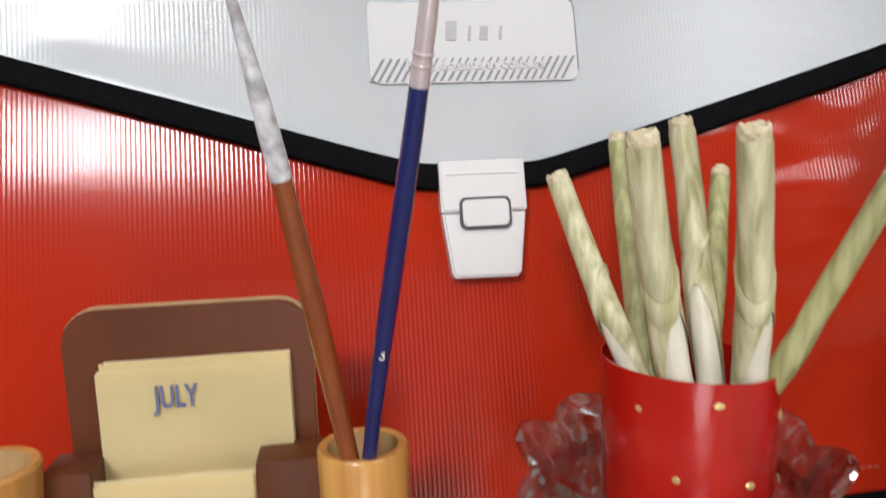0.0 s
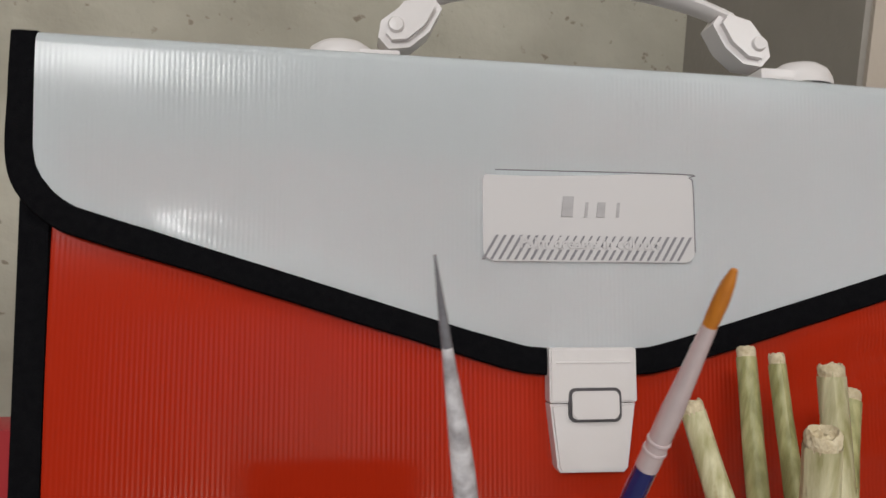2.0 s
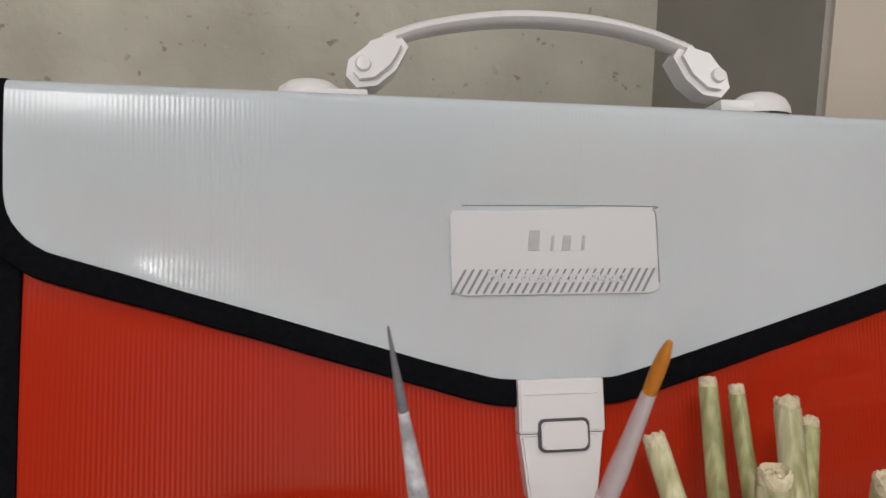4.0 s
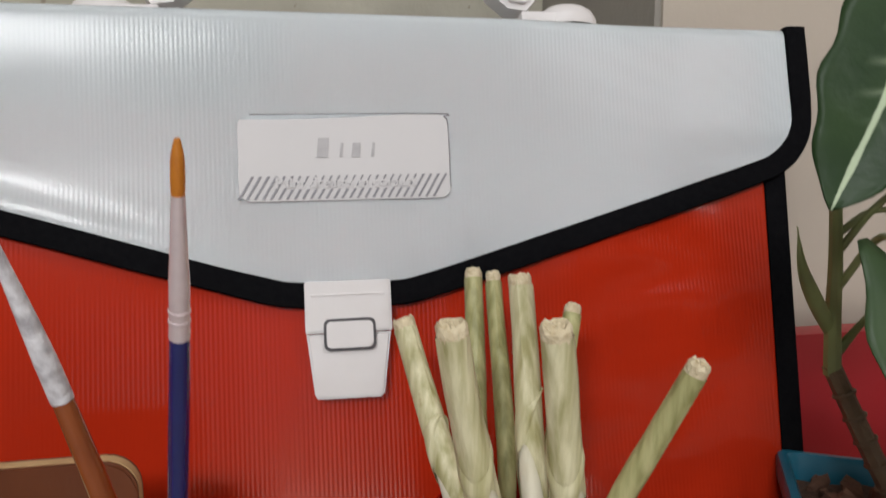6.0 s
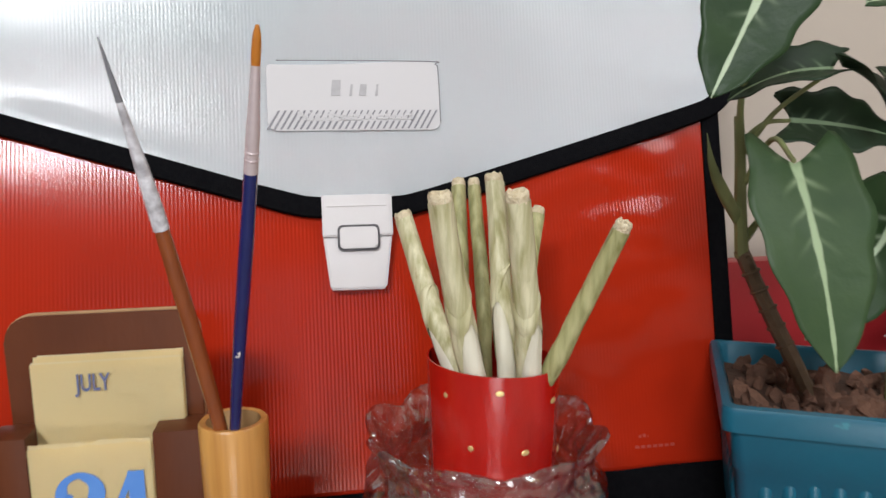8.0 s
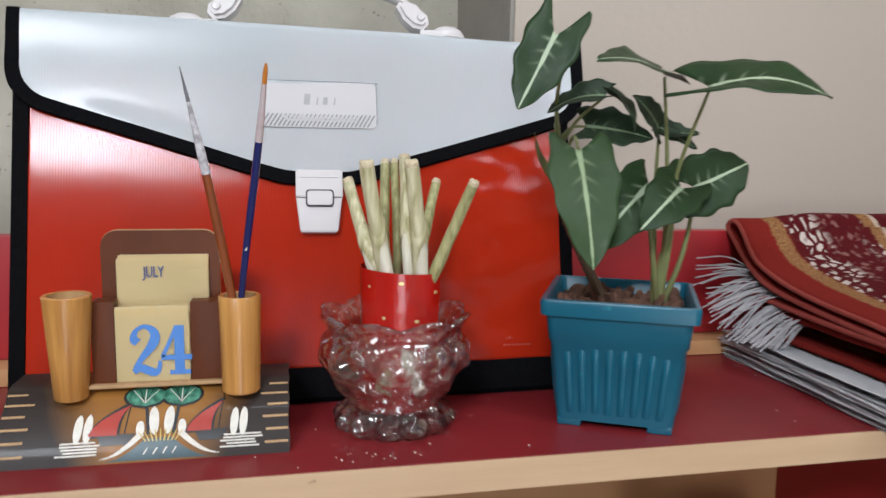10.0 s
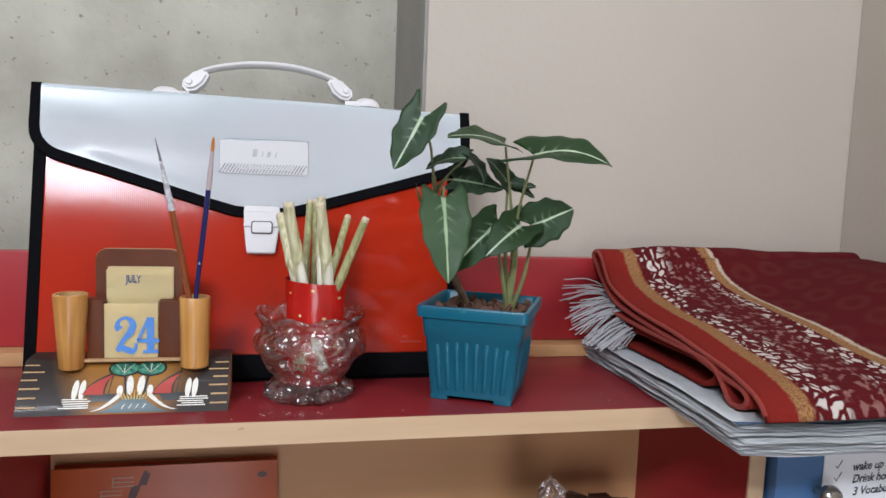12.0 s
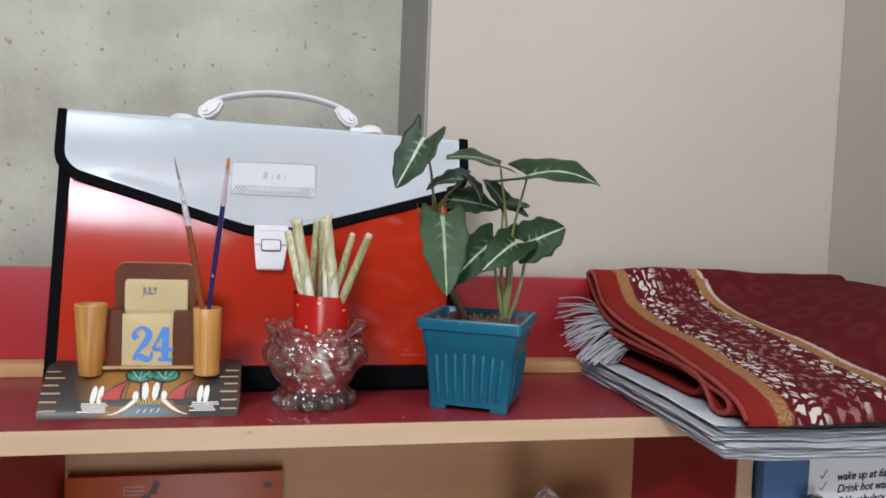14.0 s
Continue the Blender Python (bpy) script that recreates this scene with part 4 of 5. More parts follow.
card("month_card", -0.0175, 0.0312, 0.040, 0.1085, 0.0692, CARDTOP, 3.3)
card("month_card", -0.0185, 0.0310, 0.040, 0.1082, 0.0683, CARD, 5.1)
card("month_card", -0.0190, 0.0302, 0.040, 0.1065, 0.0674, CARDTOP, 8.8)
month = card("month_card", -0.0192, 0.0308, 0.040, 0.1060, 0.0665, CARD, 1.0)
card("day_card", -0.0193, 0.0210, 0.0368, 0.0806, 0.0575, CARDTOP, 6.0, 0.0012)
card("day_card", -0.0198, 0.0206, 0.0368, 0.0796, 0.0565, CARD, 2.0, 0.0010)
lettering("month_print", "JULY", pose(0.0010, 0.0657, 0.0985, 90) @ Matrix.Diagonal((0.62, 1, 1, 1)), 0.0088, GREYINK, cal, 0.0001)
DAY_Y = 0.0558


def stroke(points, widths, steps=8):
    """A flat printed stroke through (x, z) points; widths follow the points."""
    p = smooth_path([(x, w, z) for (x, z), w in zip(points, widths)], steps)
    bm = bmesh.new()
    pairs = []
    for i, q in enumerate(p):
        d = p[min(i + 1, len(p) - 1)] - p[max(i - 1, 0)]
        nrm = Vector((d.z, 0, -d.x)).normalized() * q.y / 2
        c = Vector((q.x, DAY_Y, q.z))
        pairs.append((bm.verts.new(c + nrm), bm.verts.new(c - nrm)))
    for a, b in zip(pairs, pairs[1:]):
        bm.faces.new((a[0], b[0], b[1], a[1]))
    return part("day_print", bm, BLUEINK, cal)


stroke([(-0.0072, 0.0600), (-0.0092, 0.0622), (-0.0080, 0.0668), (-0.0035, 0.0692), (0.0008, 0.0670), (0.0022, 0.0628), (0.0000, 0.0575), (-0.0050, 0.0510), (-0.0092, 0.0448)], (0.0052, 0.0044, 0.0026, 0.0024, 0.0042, 0.0054, 0.0050, 0.0034, 0.0022))
DAY_Y = 0.0557
stroke([(-0.0098, 0.0430), (-0.0060, 0.0452), (-0.0020, 0.0436), (0.0018, 0.0424), (0.0040, 0.0446), (0.0046, 0.0490)], (0.0030, 0.0046, 0.0050, 0.0044, 0.0026, 0.0018))
stroke([(0.0152, 0.0695), (0.0152, 0.0560), (0.0152, 0.0428)], (0.0054, 0.0054, 0.0054))
DAY_Y = 0.0556
stroke([(0.0142, 0.0692), (0.0100, 0.0600), (0.0058, 0.0512)], (0.0028, 0.0022, 0.0022))
stroke([(0.0052, 0.0508), (0.0120, 0.0508), (0.0226, 0.0508)], (0.0030, 0.0030, 0.0030))
stroke([(0.0098, 0.0420), (0.0152, 0.0420), (0.0212, 0.0420)], (0.0026, 0.0026, 0.0026))


def bamboo_cup(x, y, z0, z1, r0, r1):
    pr = [(0.0, z0), (r0 * 0.9, z0), (r0, z0 + 0.001), ((r0 + r1) / 2, (z0 + z1) / 2), (r1, z1 - 0.0008), (r1 - 0.0006, z1), (r1 - 0.0026, z1 - 0.0002)]
    bm = lathe(pr, 28)
    bm.transform(Matrix.Translation((x, y, 0)))
    ob = part("pen_cup", bm, BAMBOO, cal, "bamboo pen cup")
    inner = lathe([(r1 - 0.0026, z1 - 0.0002), (r0 - 0.0024, z0 + 0.006), (0.0, z0 + 0.005)], 28)
    inner.transform(Matrix.Translation((x, y, 0)))
    part("cup_inside", inner, BAMBOOIN, ob)


bamboo_cup(-0.0420, 0.0525, 0.0305, 0.0892, 0.0090, 0.0128)
bamboo_cup(0.0493, 0.0515, 0.0305, 0.0872, 0.0107, 0.0118)


def brush(tip, mid, rim, end, label, parts):
    """Parts along the axis from the tip: name, material, start and end as shares of the whole, radii."""
    way = smooth_path([tip, mid, rim, end], 20)
    run = [0.0]
    for p, q in zip(way, way[1:]):
        run.append(run[-1] + (q - p).length)
    ob = thing("paint_brush", pose(0, 0, 0), label, "paint brush", "brushes in the bamboo cup")

    def at(t):
        d = t * run[-1]
        k = max(i for i in range(len(way) - 1) if run[i] <= d + 1e-9)
        return way[k].lerp(way[k + 1], (d - run[k]) / (run[k + 1] - run[k]))
    for name, mat, t0, t1, radii, lab in parts:
        k = len(radii) - 1
        pts = [at(t0 + (t1 - t0) * i / 12) for i in range(13)]
        rad = lambda t: radii[min(int(t * k), k - 1)] + (radii[min(int(t * k), k - 1) + 1] - radii[min(int(t * k), k - 1)]) * (t * k - min(int(t * k), k - 1))
        part(name, tube(pts, rad, 16, 1), mat, ob, lab)
    return ob


brush((0.0586, -0.0050, 0.2108), (0.0535, 0.0110, 0.1690), (0.0424, 0.0425, 0.0890), (0.0395, 0.0510, 0.042), "slim navy paint brush with amber bristles standing in a bamboo cup", (
    ("bristles", ORANGEHAIR, 0.0, 0.062, (0.0005, 0.0010, 0.0012, 0.00125, 0.0012, 0.0011), "amber bristles"),
    ("ferrule", FERRULE, 0.056, 0.222, (0.0012, 0.0014, 0.0016, 0.0019, 0.00185, 0.0020), "silver ferrule"),
    ("ferrule_crimp", FERRULE, 0.186, 0.190, (0.0020, 0.0021, 0.0020), "crimped ring"),
    ("ferrule_crimp", FERRULE, 0.198, 0.202, (0.0020, 0.0021, 0.0020), "crimped ring"),
    ("shaft", BRUSHBLUE, 0.218, 1.0, (0.0019, 0.0022, 0.0021, 0.0019, 0.0017, 0.0015), "navy lacquered shaft")))
brush((0.0168, 0.0127, 0.2095), (0.0267, 0.0268, 0.1560), (0.0370, 0.0440, 0.0890), (0.0425, 0.0525, 0.042), "orange-brown paint brush with worn white ferrule standing in a bamboo cup", (
    ("bristles", GREYHAIR, 0.0, 0.10, (0.0002, 0.0005, 0.0008, 0.0010), "thin grey bristles"),
    ("ferrule", FOIL, 0.092, 0.318, (0.0009, 0.0014, 0.0019, 0.0023, 0.0024), "white worn ferrule"),
    ("shaft", BRUSHWOOD, 0.315, 1.0, (0.0022, 0.0026, 0.0026, 0.0024, 0.0021, 0.0018), "orange-brown lacquered shaft")))
lettering("size_print", "3", pose(0.0459, 0.0300, 0.1165, 90, 0, 0) @ pose(0, 0, 0, 0, 0, -8), 0.0035, P_WHITE, bpy.data.objects["paint_brush"])

# ---- the glass bowl with the red cup and the stalks ----
BX, BY = 0.1325, 0.066


def bowl_shape(r, z, a):
    """The pressed outside: a knobbed foot, swirling leaf-shaped lobes on the belly, and a rim of eight petals."""
    if z < 0.015:
        k = 1 + 0.08 * (2 * abs(math.sin(6 * a)) - 1) * min(1, z / 0.004 + 0.3)
        z = z + 0.0012 * math.cos(12 * a) * (z > 0.008)
    elif z < 0.0555:
        up = (z - 0.015) / 0.0405
        swell = math.sin(math.pi * up)
        s = a + 0.9 * up
        k = 1 + swell * (0.075 * (2 * abs(math.sin(4 * s)) - 1.2) + 0.05 * (1 - 2 * abs(math.sin(4 * (a - 1.3 * up) + 0.7))))
    else:
        k = 1 + 0.060 * (1.6 * abs(math.sin(4 * a + 0.25)) - 0.9)
        if z > 0.062:
            z = z + 0.0030 * (1.6 * abs(math.sin(4 * a + 0.25)) - 0.9)
    return (BX + r * k * math.cos(a), BY + r * k * math.sin(a), max(z, 0.0002))


def bowl_inside(r, z, a):
    """The inside is plain and round, but follows the petals at the rim."""
    k, lift = 1.0, 0.0
    if z > 0.060:
        t = (z - 0.060) / 0.010
        k, lift = 1 + 0.05 * t * (1.6 * abs(math.sin(4 * a + 0.25)) - 0.9), 0.0030 * t * (1.6 * abs(math.sin(4 * a + 0.25)) - 0.9)
    return (BX + r * k * math.cos(a), BY + r * k * math.sin(a), z + lift)


outer = [(0.0, 0.003), (0.020, 0.003), (0.026, 0.0004), (0.033, 0.0004), (0.0355, 0.003), (0.0365, 0.0065), (0.0345, 0.0105), (0.0305, 0.0138), (0.0290, 0.0160), (0.0305, 0.0195), (0.0345, 0.0255),
         (0.0390, 0.0320), (0.0430, 0.0385), (0.0458, 0.0445), (0.0472, 0.0495), (0.0468, 0.0535), (0.0440, 0.0560), (0.0412, 0.0580), (0.0405, 0.0605), (0.0418, 0.0640), (0.0445, 0.0680), (0.0460, 0.0705), (0.0452, 0.0718), (0.0436, 0.0718)]
inner = [(0.0420, 0.0700), (0.0385, 0.0655), (0.0365, 0.0610), (0.0362, 0.0570), (0.0385, 0.0520), (0.0392, 0.0470), (0.0365, 0.0390), (0.0320, 0.0300), (0.0280, 0.0210), (0.0258, 0.0140), (0.0245, 0.0118), (0.0, 0.0115)]
SEG = 128
shell = bmesh.new()
rows_ = [[shell.verts.new(f(r, z, 2 * math.pi * k / SEG)) for k in range(SEG)] for line_, f in ((outer, bowl_shape), (inner, bowl_inside)) for r, z in line_]
for a_, b_ in zip(rows_, rows_[1:]):
    for k in range(SEG):
        shell.faces.new((a_[k], a_[(k + 1) % SEG], b_[(k + 1) % SEG], b_[k]))
bmesh.ops.remove_doubles(shell, verts=shell.verts[:], dist=1e-6)
tagged(part("glass_bowl", shell, GLASS, angle=24), "clear pressed glass bowl with twisted ribs on the shelf", "bowl")

cup = thing("paper_cup", pose(0.136, 0.066, 0.0122), "shiny red paper cup with gold dots standing in the glass bowl", "cup")


def cup_shape(r, z, a):
    k = 1 + 0.012 * math.sin(2 * a + 0.6) + 0.006 * noise.noise(Vector((math.cos(a) * 2, math.sin(a) * 2, z * 40)))
    return (r * k * math.cos(a), r * k * math.sin(a), z - (0.07 * r * math.cos(a) if z > 0.05 else 0))


wallc = lathe([(0.0, 0.0), (0.0225, 0.0), (0.0235, 0.002), (0.0240, 0.02), (0.0243, 0.045), (0.0248, 0.07), (0.0252, 0.0865), (0.0246, 0.0865), (0.0238, 0.06), (0.0230, 0.004), (0.0, 0.004)], 56, cup_shape)
part("wall", wallc, CUP, cup)
for k, (deg, z) in enumerate(((214, 0.078), (262, 0.081), (318, 0.074), (238, 0.060), (284, 0.058), (336, 0.052), (205, 0.046), (255, 0.038), (305, 0.034))):
    a = radians(deg)
    dot = lathe([(0.0, 0.0004), (0.0009, 0.0003), (0.0011, 0.0)], 10)
    dot.transform(Matrix.Translation((0.0251 * math.cos(a), 0.0251 * math.sin(a), z)) @ pose(0, 0, 0, 0, 90, deg) @ Matrix.Diagonal((1, 1 + 0.5 * (k % 3), 1, 1)))
    part("gold_dot", dot, GOLDDOT, cup)


def stalk(top, foot, r, mat, kink=0.0, name_label="", sheath=True, seed=0.0):
    top, foot = Vector(top), Vector(foot)
    ob = thing("lemongrass_stalk", pose(0, 0, 0), name_label, "stalk", "stalks in the red cup")
    pts = []
    for i in range(9):
        t = i / 8
        wob = 0.0005 * noise.noise(Vector((t * 5, seed * 3, 1.0)))
        pts.append(foot.lerp(top, t) + Vector((kink * math.sin(math.pi * t) + wob, 0.4 * kink * math.sin(2.2 * math.pi * t), 0)))
    path = smooth_path(pts, 7)
    last = len(path) - 1

    def girth(t, a):
        """Radius along the stalk and round it: thicker below, swollen at the joint, grooved lengthwise."""
        g = 1.12 - 0.20 * t + 0.10 * math.exp(-((t - 0.60) / 0.05) ** 2) + 0.05 * noise.noise(Vector((t * 9, seed, 0)))
        return r * (g + 0.045 * math.sin(3 * a + seed) + 0.03 * math.sin(7 * a + 2 * seed + 3 * t))

    def skin(t, a, lift):
        k = min(int(t * last), last - 1)
        d = (path[k + 1] - path[k]).normalized()
        side = d.cross(Vector((0.3, 1, 0.2))).normalized()
        up = d.cross(side)
        return path[k].lerp(path[k + 1], t * last - k) + (side * math.cos(a) + up * math.sin(a)) * (girth(t, a) + lift)

    part("stem", grid(46, 18, lambda a, b: skin(a, 2 * math.pi * b, 0.0), True), mat, ob)
    d = (path[-1] - path[-3]).normalized()
    turn = Matrix.Translation(path[-1]) @ d.to_track_quat("Z", "Y").to_matrix().to_4x4()
    rough = lambda q, z, a: (q * math.cos(a), q * math.sin(a), z + 0.0011 * noise.noise(Vector((math.cos(a) * 2.5, math.sin(a) * 2.5, seed + 400 * q))))
    cut = lathe([(0.0, 0.0004), (r * 0.35, 0.0009), (r * 0.55, 0.0002), (r * 0.80, 0.0012), (r * 1.0, 0.0002), (r * 0.98, -0.003)], 18, rough)
    cut.transform(turn)
    part("cut_end", cut, STALKTOP, ob, "ragged dry cut end")
    # leaf sheaths wrapped round the stem, each ending in a slanting point
    wraps = ((0.50, 0.16, 0.985, 0.00035), (0.70, 0.07, 0.86, 0.0008)) if sheath else ((0.62, 0.12, 0.985, 0.0003),)
    for n_, (lo, slant, hi, lift) in enumerate(wraps):
        face = seed * 1.9 + 2.2 * n_

        def wrap(a, b):
            ang = 2 * math.pi * b
            t0 = lo + slant * math.cos(ang - face)
            t1 = hi - (0.05 * (1 + math.cos(ang + face)) if n_ else 0.0)
            return skin(t0 + (t1 - t0) * a, ang, lift * (0.25 + 0.75 * math.sin(math.pi * min(1, a * 2.2 + 0.08)) if a < 0.42 else 0.25 + 0.75 * (1 - a) * 0.6) + 0.00030)
        bm = grid(40, 18, wrap, True)
        part("sheath", bm, STALKDRY if sheath else STALKGREEN, ob, "striped yellow-green leaf sheath")
    return ob


def in_cup(top, rim, r, mat, kink, seed, thin=False, words=""):
    """A stalk through a point of the cup's mouth, down to the cup's floor."""
    top, rim = Vector(top), Vector((*rim, 0.097))
    foot = rim + (rim - top) * (0.097 - 0.030) / (top.z - 0.097)
    stalk(top, foot, r, mat, kink, words or ("thin greenish lemongrass stalk standing in the red cup" if thin else "pale cut lemongrass stalk standing in the red cup"), not thin, seed)


in_cup((0.1060, 0.0955, 0.1510), (0.1225, 0.0690), 0.0036, STALK, -0.0025, 0.3)
in_cup((0.1120, 0.0445, 0.1630), (0.1280, 0.0500), 0.0042, STALK, -0.0025, 1.2)
in_cup((0.1322, 0.1125, 0.1625), (0.1300, 0.0800), 0.0030, STALKGREEN, -0.0015, 2.0, True)
in_cup((0.1368, 0.1020, 0.1632), (0.1330, 0.0740), 0.0025, STALKGREEN, 0.002, 2.7, True)
in_cup((0.1400, 0.0810, 0.1665), (0.1390, 0.0620), 0.0036, STALK, 0.001, 3.9)
in_cup((0.1366, 0.0350, 0.1637), (0.1440, 0.0490), 0.0041, STALK, 0.0015, 4.6)
in_cup((0.1653, 0.1040, 0.1500), (0.1470, 0.0770), 0.0030, STALKGREEN, 0.001, 5.5, True)
in_cup((0.1725, 0.0315, 0.1530), (0.1520, 0.0500), 0.0030, STALKGREEN, 0.001, 6.1, True, "split yellow-green lemongrass stalk leaning in the red cup")

# ---- the flower pot ----
POT = pose(0.281, 0.0615, 0, 0, 0, -27)
pot = thing("flower_pot", POT, "square teal plastic flower pot with ribbed sides", "flower pot")


def square_ring(h, r, z, n=6):
    return [(x, y, z) for x, y in rounded(-h, h, -h, h, r, n)]


def loft(rings, bm=None, close=True):
    bm = bm or bmesh.new()
    vs = [[bm.verts.new(p) for p in ring] for ring in rings]
    k = len(vs[0])
    for a, b in zip(vs, vs[1:]):
        for i in range(k):
            bm.faces.new((a[i], a[(i + 1) % k], b[(i + 1) % k], b[i]))
    if close:
        bm.faces.new(vs[0])
    return bm


half = lambda z: 0.0352 + (0.0428 - 0.0352) * z / 0.075
part("body", loft([square_ring(half(0.004), 0.004, 0.004), square_ring(half(0.054), 0.0045, 0.054), square_ring(half(0.0545) + 0.0012, 0.005, 0.0555), square_ring(half(0.073) + 0.0012, 0.005, 0.073)]), TEAL, pot)
part("rim", loft([square_ring(0.0440, 0.005, 0.0715), square_ring(0.0468, 0.0045, 0.0722), square_ring(0.0474, 0.0045, 0.0800), square_ring(0.0468, 0.0045, 0.0818), square_ring(0.0440, 0.004, 0.0822),
                  square_ring(0.0428, 0.004, 0.0805), square_ring(0.0405, 0.004, 0.060)], close=False), TEAL, pot)
for side_ in range(4):
    for k in range(8):
        u = (k - 3.5) * 0.0083
        lo, hi = 0.008, 0.0530 - 0.0035 * (abs(k - 3.5) / 3.5) ** 2
        bm = grid(9, 7, lambda a, b: (u * (half(lo + (hi - lo) * a) / half(0.04)) + 0.0026 * math.cos(math.pi * (1 - b)), -half(lo + (hi - lo) * a) + 0.0006 - 0.0022 * math.sin(math.pi * b) * min(1, 6 * a + 0.2, 6 * (1 - a) + 0.2), lo + (hi - lo) * a))
        bm.transform(pose(0, 0, 0, 0, 0, 90 * side_))
        part("rib", bm, TEAL, pot)
for sx, sy in ((-1, -1), (1, -1), (1, 1), (-1, 1)):
    part("foot", box(sx * 0.0275 - 0.0075, sx * 0.0275 + 0.0075, sy * 0.0315 - 0.004, sy * 0.0315 + 0.004, 0.0, 0.006, 0.0012), TEAL, pot)
soil = grid(14, 14, lambda a, b: ((a - 0.5) * 0.081, (b - 0.5) * 0.081, 0.0725 + 0.004 * noise.noise(Vector((a * 5, b * 5, 2)))))
soil.transform(POT)
tagged(part("soil", soil, SOIL), "dark brown potting soil in the teal pot", "soil", kind="stuff")
chips = bmesh.new()
rng = random.Random(5)
for k in range(120):
    r = 0.0022 + 0.0045 * rng.random() ** 2
    m = POT @ pose((rng.random() - 0.5) * 0.074, (rng.random() - 0.5) * 0.074, 0.0735 + 0.002 * rng.random(), rng.random() * 360, rng.random() * 360, rng.random() * 360)
    got = bmesh.ops.create_icosphere(chips, subdivisions=1, radius=r, matrix=m @ Matrix.Diagonal((1.4, 0.9, 0.55, 1)))
    for v in got["verts"]:
        v.co += Vector((noise.noise(v.co * 300), noise.noise(v.co * 310 + Vector((5, 0, 0))), noise.noise(v.co * 290 + Vector((0, 7, 0))))) * r * 0.45
tagged(part("bark_chips", chips, CHIP, smooth=False), "reddish brown bark chips and clods on the soil", "bark chips", kind="stuff")

# ---- the plant ----
plant = thing("potted_plant", pose(0, 0, 0), "arrowhead plant with white-veined dark green leaves in the teal pot", "plant")


def leaf(base, tip, width, facing, mat, droop=0.0, fold=0.25, lobes=0.30, wavy=0.06, seed=0.0, curl=0.0, arch=0.0):
    """An arrow-shaped leaf from its stalk's end to its tip; facing is roughly the way its upper side looks."""
    base, tip = Vector(base), Vector(tip)
    ax = tip - base
    ln = ax.length
    ax.normalize()
    up = Vector(facing)
    up = (up - ax * up.dot(ax)).normalized()
    sd = ax.cross(up)
    bm = bmesh.new()
    lay = bm.loops.layers.uv.new("leaf")
    rows, cols = 26, 13
    vs, uvs = [], {}
    for i in range(rows):
        t = i / (rows - 1)
        w = width * 0.5 * max(0.0, math.sin(math.pi * min(1, t * 0.72 + 0.28))) ** 0.80
        if i == rows - 1:
            w = 0.0002
        row = []
        for j in range(cols):
            s = 2 * j / (cols - 1) - 1
            back = lobes * ln * abs(s) ** 1.3 * (1 - t) ** 2.2 * (1.0 if abs(s) < 0.85 else 0.75)
            q = t * ln - back
            edge_ = 1 + wavy * 0.6 * math.sin(t * 23 + seed * 3 + s) * (abs(s) > 0.8)
            across = s * w * edge_
            lift = fold * abs(across) - droop * ln * t * t + arch * ln * 4 * t * (1 - t) + wavy * 0.16 * ln * math.sin(t * 11 + seed + 1.5 * s) * abs(s) ** 2 - curl * width * s * s * abs(s)
            v = bm.verts.new(base + ax * q + sd * across + up * lift)
            uvs[v] = (s * w / (width * 0.5) * 0.95, t)
            row.append(v)
        vs.append(row)
    for i in range(rows - 1):
        for j in range(cols - 1):
            f = bm.faces.new((vs[i][j], vs[i][j + 1], vs[i + 1][j + 1], vs[i + 1][j]))
            for lp in f.loops:
                lp[lay].uv = uvs[lp.vert]
    me = bpy.data.meshes.new("leaf")
    bm.normal_update()
    for f in bm.faces:
        f.smooth = True
    bm.to_mesh(me)
    bm.free()
    me.materials.append(mat)
    ob = new("leaf", me)
    ob.parent = plant
    so = ob.modifiers.new("thick", "SOLIDIFY")
    so.thickness = 0.0004
    return ob


def stem(points, r0, r1, mat=STEM, name="leaf_stalk"):
    return part(name, tube(points, lambda t: r0 + (r1 - r0) * t, 8, 6), mat, plant)


# the older shoot near the document case
stem([(0.268, 0.060, 0.076), (0.2585, 0.062, 0.095), (0.2500, 0.068, 0.115), (0.2427, 0.0745, 0.135)], 0.0034, 0.0030, STEMBROWN, "main_stem")
for k in range(5):
    t = k / 4
    c = Vector((0.2575, 0.063, 0.097)).lerp(Vector((0.2460, 0.0715, 0.126)), t)
    d = Vector((-0.0115, 0.0085, 0.029)).normalized()
    part("stem_ring", tube([c - d * 0.0006, c, c + d * 0.0006], lambda q: 0.0036 + 0.0004 * math.sin(math.pi * q), 10, 2), STEMBROWN, plant, "scar ring on the brown stem")
stem([(0.2432, 0.0742, 0.132), (0.2400, 0.072, 0.152), (0.2370, 0.069, 0.170), (0.2346, 0.068, 0.189)], 0.0029, 0.0019, STEM, "main_stem")
stem([(0.2350, 0.068, 0.185), (0.2310, 0.060, 0.201), (0.2240, 0.038, 0.216), (0.2130, 0.0185, 0.2335)], 0.0014, 0.0009)
part("leaf_sheath", tube([(0.2410, 0.073, 0.146), (0.2300, 0.068, 0.159), (0.2222, 0.0640, 0.170), (0.2180, 0.0618, 0.1826)], lambda t: 0.0010 + 0.0017 * math.sin(math.pi * min(1, 0.25 + 0.8 * t)) - 0.0008 * t, 10, 6, flat=0.55), STEM, plant)
part("leaf_sheath", tube([(0.2425, 0.0735, 0.138), (0.2490, 0.070, 0.150), (0.2540, 0.066, 0.160)], lambda t: 0.0021 - 0.0017 * t, 8, 6, flat=0.6), STEM, plant)
